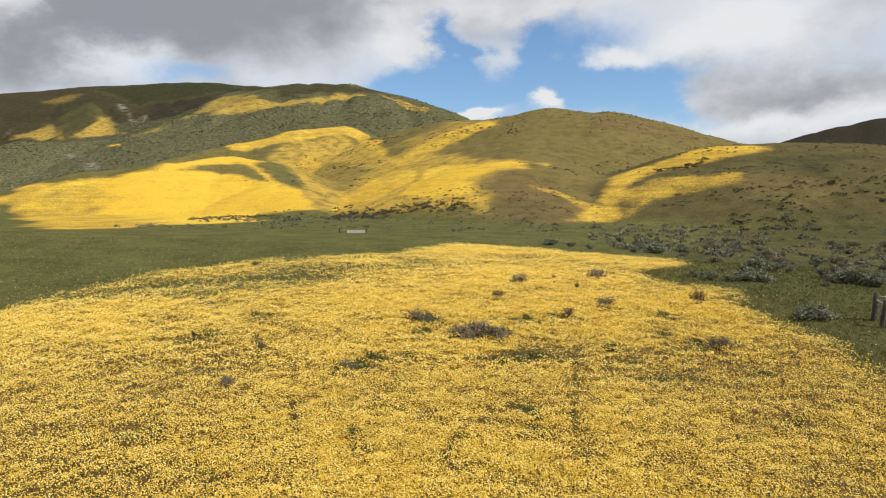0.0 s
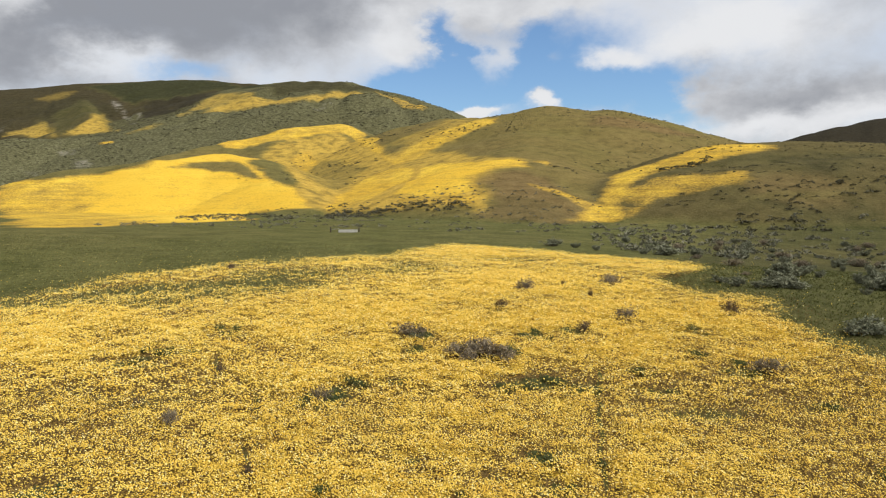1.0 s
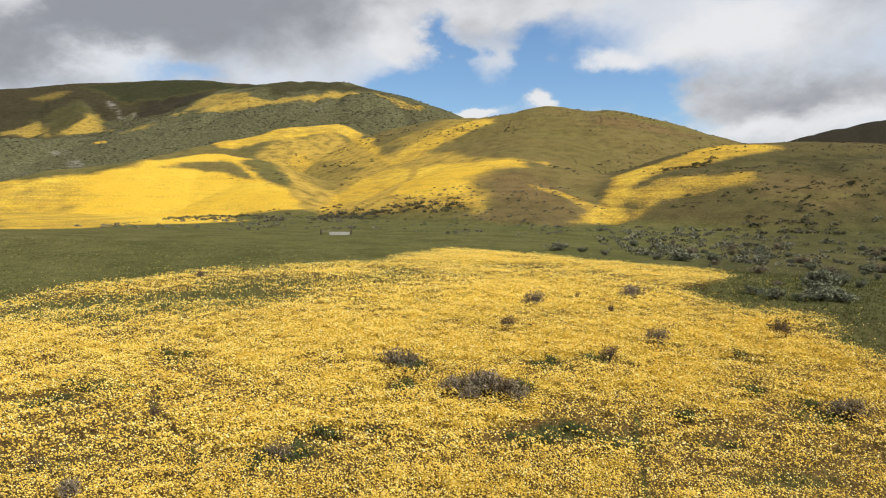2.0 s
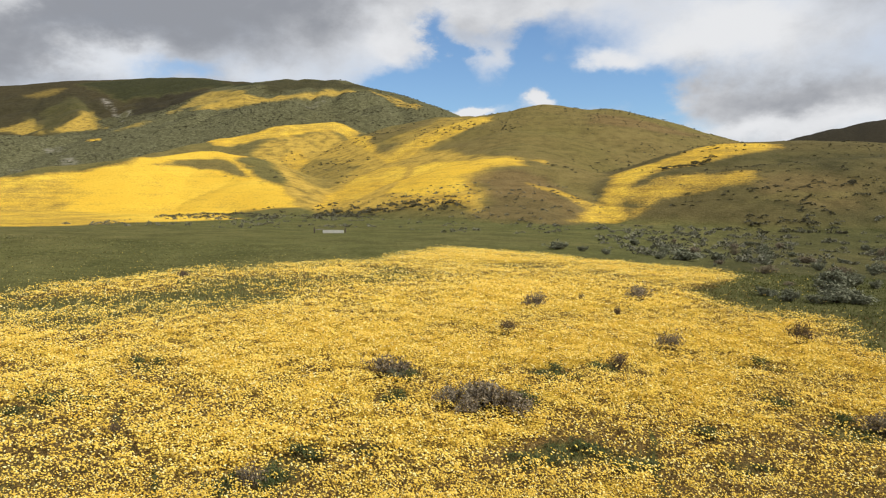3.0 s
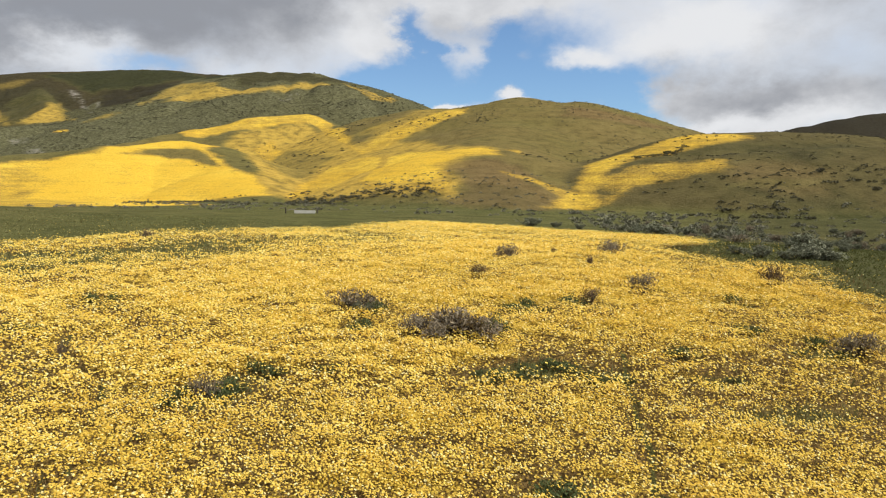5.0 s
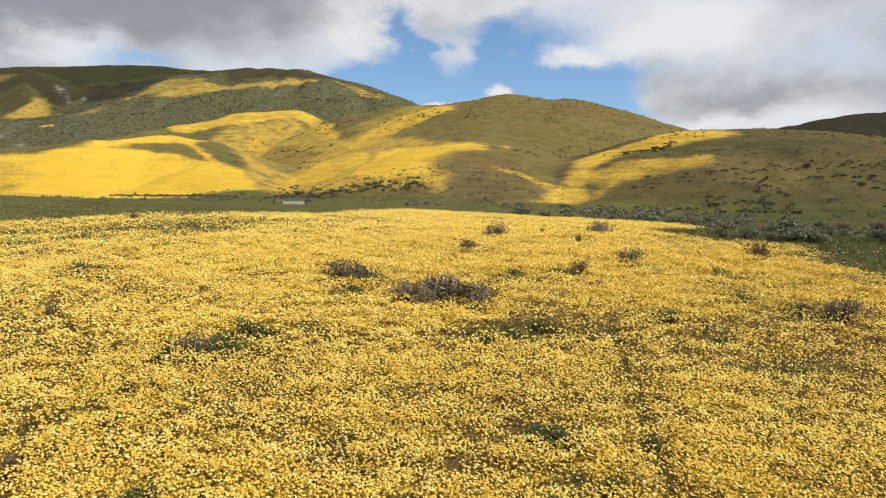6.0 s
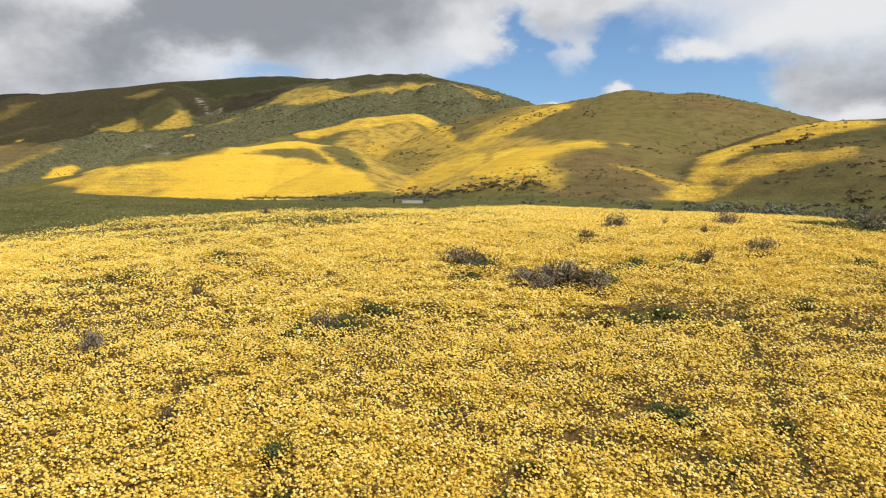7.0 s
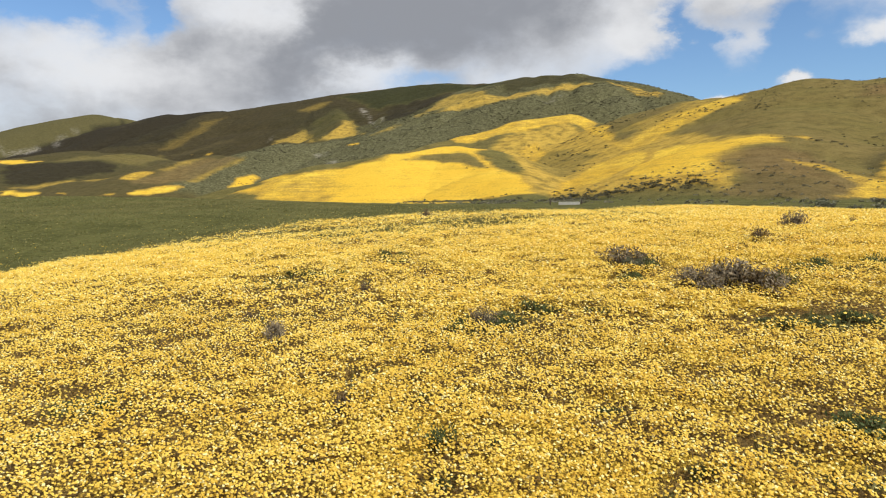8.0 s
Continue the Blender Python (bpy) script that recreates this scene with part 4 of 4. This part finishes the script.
def far_scrub(name, seed, count, box, small, large, keep, mat, label):
    """Many far shrubs, each a ragged clump, as one sheet of stuff."""
    rng = np.random.default_rng(seed)
    x0, x1, y0, y1 = box
    x, y = rng.uniform(x0, x1, count * 4), rng.uniform(y0, y1, count * 4)
    chosen = np.where(rng.random(len(x)) < keep(x, y))[0][:count]
    x, y = x[chosen], y[chosen]
    n = len(x)
    z = land(x, y)
    wide = rng.uniform(small, large, n) * rng.uniform(0.6, 1.0, n)
    high = wide * rng.uniform(0.32, 0.55, n)
    sprays = []
    for k in range(32):
        # leafy sprays that point up and out of a low dome
        a, r = rng.uniform(0, 2 * np.pi, n), np.sqrt(rng.random(n)) * 0.5
        up = high * np.clip(1 - 2.6 * r * r, 0.1, 1) * rng.uniform(0.35, 1.0, n)
        c = np.stack([x + wide * r * np.cos(a), y + wide * r * np.sin(a), z + up], -1)
        out = np.stack([np.cos(a) * r * 2 + rng.normal(0, 0.3, n), np.sin(a) * r * 2 + rng.normal(0, 0.3, n), rng.uniform(0.3, 1.0, n)], -1)
        b = rng.uniform(0, 2 * np.pi, n)
        side = np.stack([np.cos(b), np.sin(b), rng.normal(0, 0.3, n)], -1)
        s = (wide * 0.105)[:, None]
        sprays.append(np.stack([c - side * s - out * s * 0.8, c + side * s - out * s * 0.8, c + out * s * 1.2], 1))
    verts = np.concatenate(sprays).reshape(-1, 3)
    faces = [np.arange(len(verts)).reshape(-1, 3)]
    return tagged(new(name, mesh_from(name, verts, np.concatenate(faces), [mat])), label, "scrub", kind="stuff")


SCRUB = plant_material("far_scrub", (0.105, 0.105, 0.066), (0.270, 0.255, 0.182), 0.9)
DARK_SCRUB = plant_material("dark_scrub", (0.064, 0.062, 0.038), (0.165, 0.150, 0.098), 0.9)


def clumpy(scale, low, high, seed):
    return lambda x, y: smooth(fractal(x / scale, y / scale, 3, seed), low, high)


def on_scrub(x, y):
    return (land_cover(x, y)["scrub"] > 0.5) * (0.35 + 0.65 * smooth(fractal(x / 25, y / 25, 3, 90), 0.35, 0.6))


far_scrub("ridge_scrub", 1, 4600, (-262, 10, 325, 540), 0.7, 1.7, on_scrub, DARK_SCRUB, "dense low grey-green scrub covering the ridge slope")
far_scrub("saddle_scrub", 2, 420, (-30, 28, 255, 470), 0.6, 1.6, clumpy(18, 0.4, 0.6, 91), DARK_SCRUB, "dark scattered scrub in the gully below the saddle")
far_scrub("hill_scrub", 3, 560, (20, 115, 170, 300), 0.5, 1.2, clumpy(22, 0.40, 0.62, 92), DARK_SCRUB, "sparse dark bushes dotted over the brown hill")
far_scrub("east_scrub", 4, 760, (46, 160, 124, 205), 0.4, 1.05, clumpy(14, 0.42, 0.6, 93), DARK_SCRUB, "dark brush scattered over the dry brown slope")
far_scrub("gully_brush", 5, 50, (49, 63, 159, 169), 0.9, 1.7, lambda x, y: np.exp(-((y - 160 - 0.5 * (x - 50)) / 1.6) ** 2), DARK_SCRUB, "line of dark brush crossing the flowering slope")
far_scrub("foot_brush", 6, 110, (44, 90, 114, 131), 0.9, 1.9, clumpy(7, 0.4, 0.6, 94), DARK_SCRUB, "thick brush at the foot of the dry slope")
far_scrub("bowl_brush", 7, 120, (-62, -24, 205, 310), 0.7, 1.7, clumpy(12, 0.48, 0.62, 95), DARK_SCRUB, "dark bushes in the hollow of the flowering hill")
far_scrub("valley_brush", 8, 520, (-50, 32, 92, 162), 0.4, 1.1, lambda x, y: clumpy(8, 0.36, 0.6, 96)(x, y) * (y > 92 + np.abs(x) * 0.2), SCRUB, "low grey-green brush along the valley floor")
far_scrub("wash_brush", 9, 190, (-24, 6, 130, 162), 0.8, 1.8, lambda x, y: np.exp(-((y - 147 + 0.6 * (x + 10)) / 5) ** 2), DARK_SCRUB, "thick dark brush in the wash below the flowering hills")
far_scrub("east_valley_brush", 10, 850, (16, 150, 66, 122), 0.7, 1.8, lambda x, y: clumpy(9, 0.28, 0.62, 97)(x, y) * (x > 0.2 * y), SCRUB, "grey-green sagebrush scattered over the valley floor")
far_scrub("terrace_brush", 13, 120, (42, 120, 131, 139), 0.7, 1.5, lambda x, y: np.exp(-((y - 132.5 - 0.08 * (x - 43)) / 1.3) ** 2), DARK_SCRUB, "row of brush along the terrace above the track")
far_scrub("spur_brush", 12, 170, (-52, -20, 128, 170), 0.6, 1.4, clumpy(6, 0.4, 0.6, 98), DARK_SCRUB, "low brush at the foot of the flowering spur")


# ---- a water trough and the end of a fence ----
def wood_material(name, dark, light):
    m, n, shader = material(name, 0.85, 0.2)
    place = n.put("ShaderNodeTexCoord").outputs["Object"]
    stretch = n.put("ShaderNodeMapping")
    n.plug(stretch.inputs[0], place)
    stretch.inputs["Scale"].default_value = (1, 1, 0.08)
    grain = n.noise(stretch.outputs[0], 30.0, 5.0, 0.6)
    n.plug(shader.inputs["Base Color"], n.mix(n.ramp(grain, 0.3, 0.7), dark, light))
    relief = n.put("ShaderNodeBump")
    relief.inputs["Strength"].default_value, relief.inputs["Distance"].default_value = 0.6, 0.01
    n.plug(relief.inputs["Height"], grain)
    n.plug(shader.inputs["Normal"], relief.outputs[0])
    return m


POST_WOOD = wood_material("weathered_post_wood", (0.030, 0.024, 0.018), (0.110, 0.090, 0.070))
RAIL_WOOD = wood_material("bleached_rail_wood", (0.20, 0.18, 0.15), (0.42, 0.39, 0.34))
CONCRETE = wood_material("pale_trough_concrete", (0.38, 0.36, 0.31), (0.58, 0.56, 0.50))
WIRE, _, wire_shader = material("galvanised_wire", 0.45, 0.5)
wire_shader.inputs["Base Color"].default_value, wire_shader.inputs["Metallic"].default_value = (0.35, 0.35, 0.35, 1), 0.8
WATER, _, water_shader = material("trough_water", 0.05, 0.5)
water_shader.inputs["Base Color"].default_value = (0.03, 0.045, 0.04, 1)


def bar_between(name, a, b, radius, mat, parent, sides=9, worn=0.12, label=""):
    """A round post, rail or wire from a to b, a little uneven along its length."""
    a, b = Vector(a), Vector(b)
    rng = random.Random(name + str(round(a.x * 10)))
    turn = (b - a).to_track_quat("Z", "Y").to_matrix()
    verts, faces, rings = [], [], 6
    for s in range(rings):
        f = s / (rings - 1)
        shrink = radius * (1 - 0.1 * f)
        for k in range(sides):
            r = shrink * (1 + rng.uniform(-worn, worn))
            verts.append(a + (b - a) * f + turn @ Vector((r * math.cos(6.2832 * k / sides), r * math.sin(6.2832 * k / sides), 0)))
    verts += [a, b + (b - a).normalized() * radius * 0.25]
    for s in range(rings - 1):
        for k in range(sides):
            p, q = s * sides + k, s * sides + (k + 1) % sides
            faces += [(p, q, q + sides), (p, q + sides, p + sides)]
    for k in range(sides):
        faces += [(len(verts) - 2, (k + 1) % sides, k), (len(verts) - 1, (rings - 1) * sides + k, (rings - 1) * sides + (k + 1) % sides)]
    return part(name, mesh_from(name, [tuple(v) for v in verts], faces, [mat]), parent, label)


def build_fence():
    x0, y0 = 19.0, 30.5
    z0 = ground_z(x0, y0)
    fence = tagged(new("fence_brace"), "weathered wooden fence end with brace rail and wire in grass", "fence")
    fence.location = (x0, y0, z0)

    def spot(dx, dy, up):
        return (dx, dy, ground_z(x0 + dx, y0 + dy) - z0 + up)

    bar_between("post", spot(0, 0, -0.3), spot(0.12, 0.02, 1.24), 0.125, POST_WOOD, fence)
    bar_between("post", spot(-0.32, -1.1, -0.3), spot(-0.16, -1.06, 1.16), 0.10, POST_WOOD, fence)
    bar_between("post", spot(2.5, -0.35, -0.3), spot(2.5, -0.35, 1.22), 0.085, POST_WOOD, fence)
    bar_between("rail", spot(0.05, 0.0, 1.08), spot(2.5, -0.33, 1.10), 0.045, RAIL_WOOD, fence, label="bleached pale wooden rail")
    bar_between("brace", spot(0.08, -0.02, 0.95), spot(-0.16, -1.06, 0.98), 0.04, RAIL_WOOD, fence, label="bleached pale brace pole")
    for up in (0.3, 0.55, 0.8):
        bar_between("wire", spot(0.05, 0, up), spot(2.5, -0.35, up), 0.004, WIRE, fence, 5, 0.0)
        bar_between("wire", spot(0.06, 0, up), spot(-0.25, -1.08, up), 0.004, WIRE, fence, 5, 0.0)


def build_trough():
    x0, y0 = -11.0, 88.0
    z0 = ground_z(x0, y0)
    trough = tagged(new("water_trough"), "long pale concrete water trough between two dark posts", "trough")
    trough.location = (x0, y0, z0)
    trough.rotation_euler = (0, 0, radians(4))
    bm = bmesh.new()
    half, deep, tall, thick = 1.12, 0.40, 0.30, 0.08
    bmesh.ops.create_cube(bm, size=1, matrix=Matrix.Translation((0, 0, tall / 2 - 0.04)) @ Matrix.Diagonal((half * 2, deep * 2, tall + 0.08, 1)))
    top = max(bm.faces, key=lambda f: f.calc_center_median().z)
    bmesh.ops.inset_region(bm, faces=[top], thickness=thick)
    for v in top.verts:
        v.co.z -= 0.18
    bmesh.ops.bevel(bm, geom=[e for e in bm.edges if e.calc_length() > 0.3], offset=0.02, segments=2, affect="EDGES")
    me = bpy.data.meshes.new("basin")
    bm.to_mesh(me)
    bm.free()
    me.materials.append(CONCRETE)
    part("basin", me, trough)
    part("water", mesh_from("water", [(-half + thick, -deep + thick, 0.24), (half - thick, -deep + thick, 0.24), (half - thick, deep - thick, 0.24), (-half + thick, deep - thick, 0.24)], [(0, 1, 2, 3)], [WATER]), trough, "dark still water")
    bar_between("post", (-half - 0.95, 0.1, -0.3), (-half - 0.95, 0.1, 0.6), 0.08, POST_WOOD, trough, label="dark wooden post")
    bar_between("post", (half + 0.2, 0.1, -0.3), (half + 0.2, 0.1, 0.55), 0.08, POST_WOOD, trough, label="dark wooden post")
    bar_between("pipe", (-half - 0.9, 0.1, 0.3), (-half + 0.05, 0.05, 0.42), 0.03, RAIL_WOOD, trough, label="pale inlet pipe")


build_fence()
build_trough()
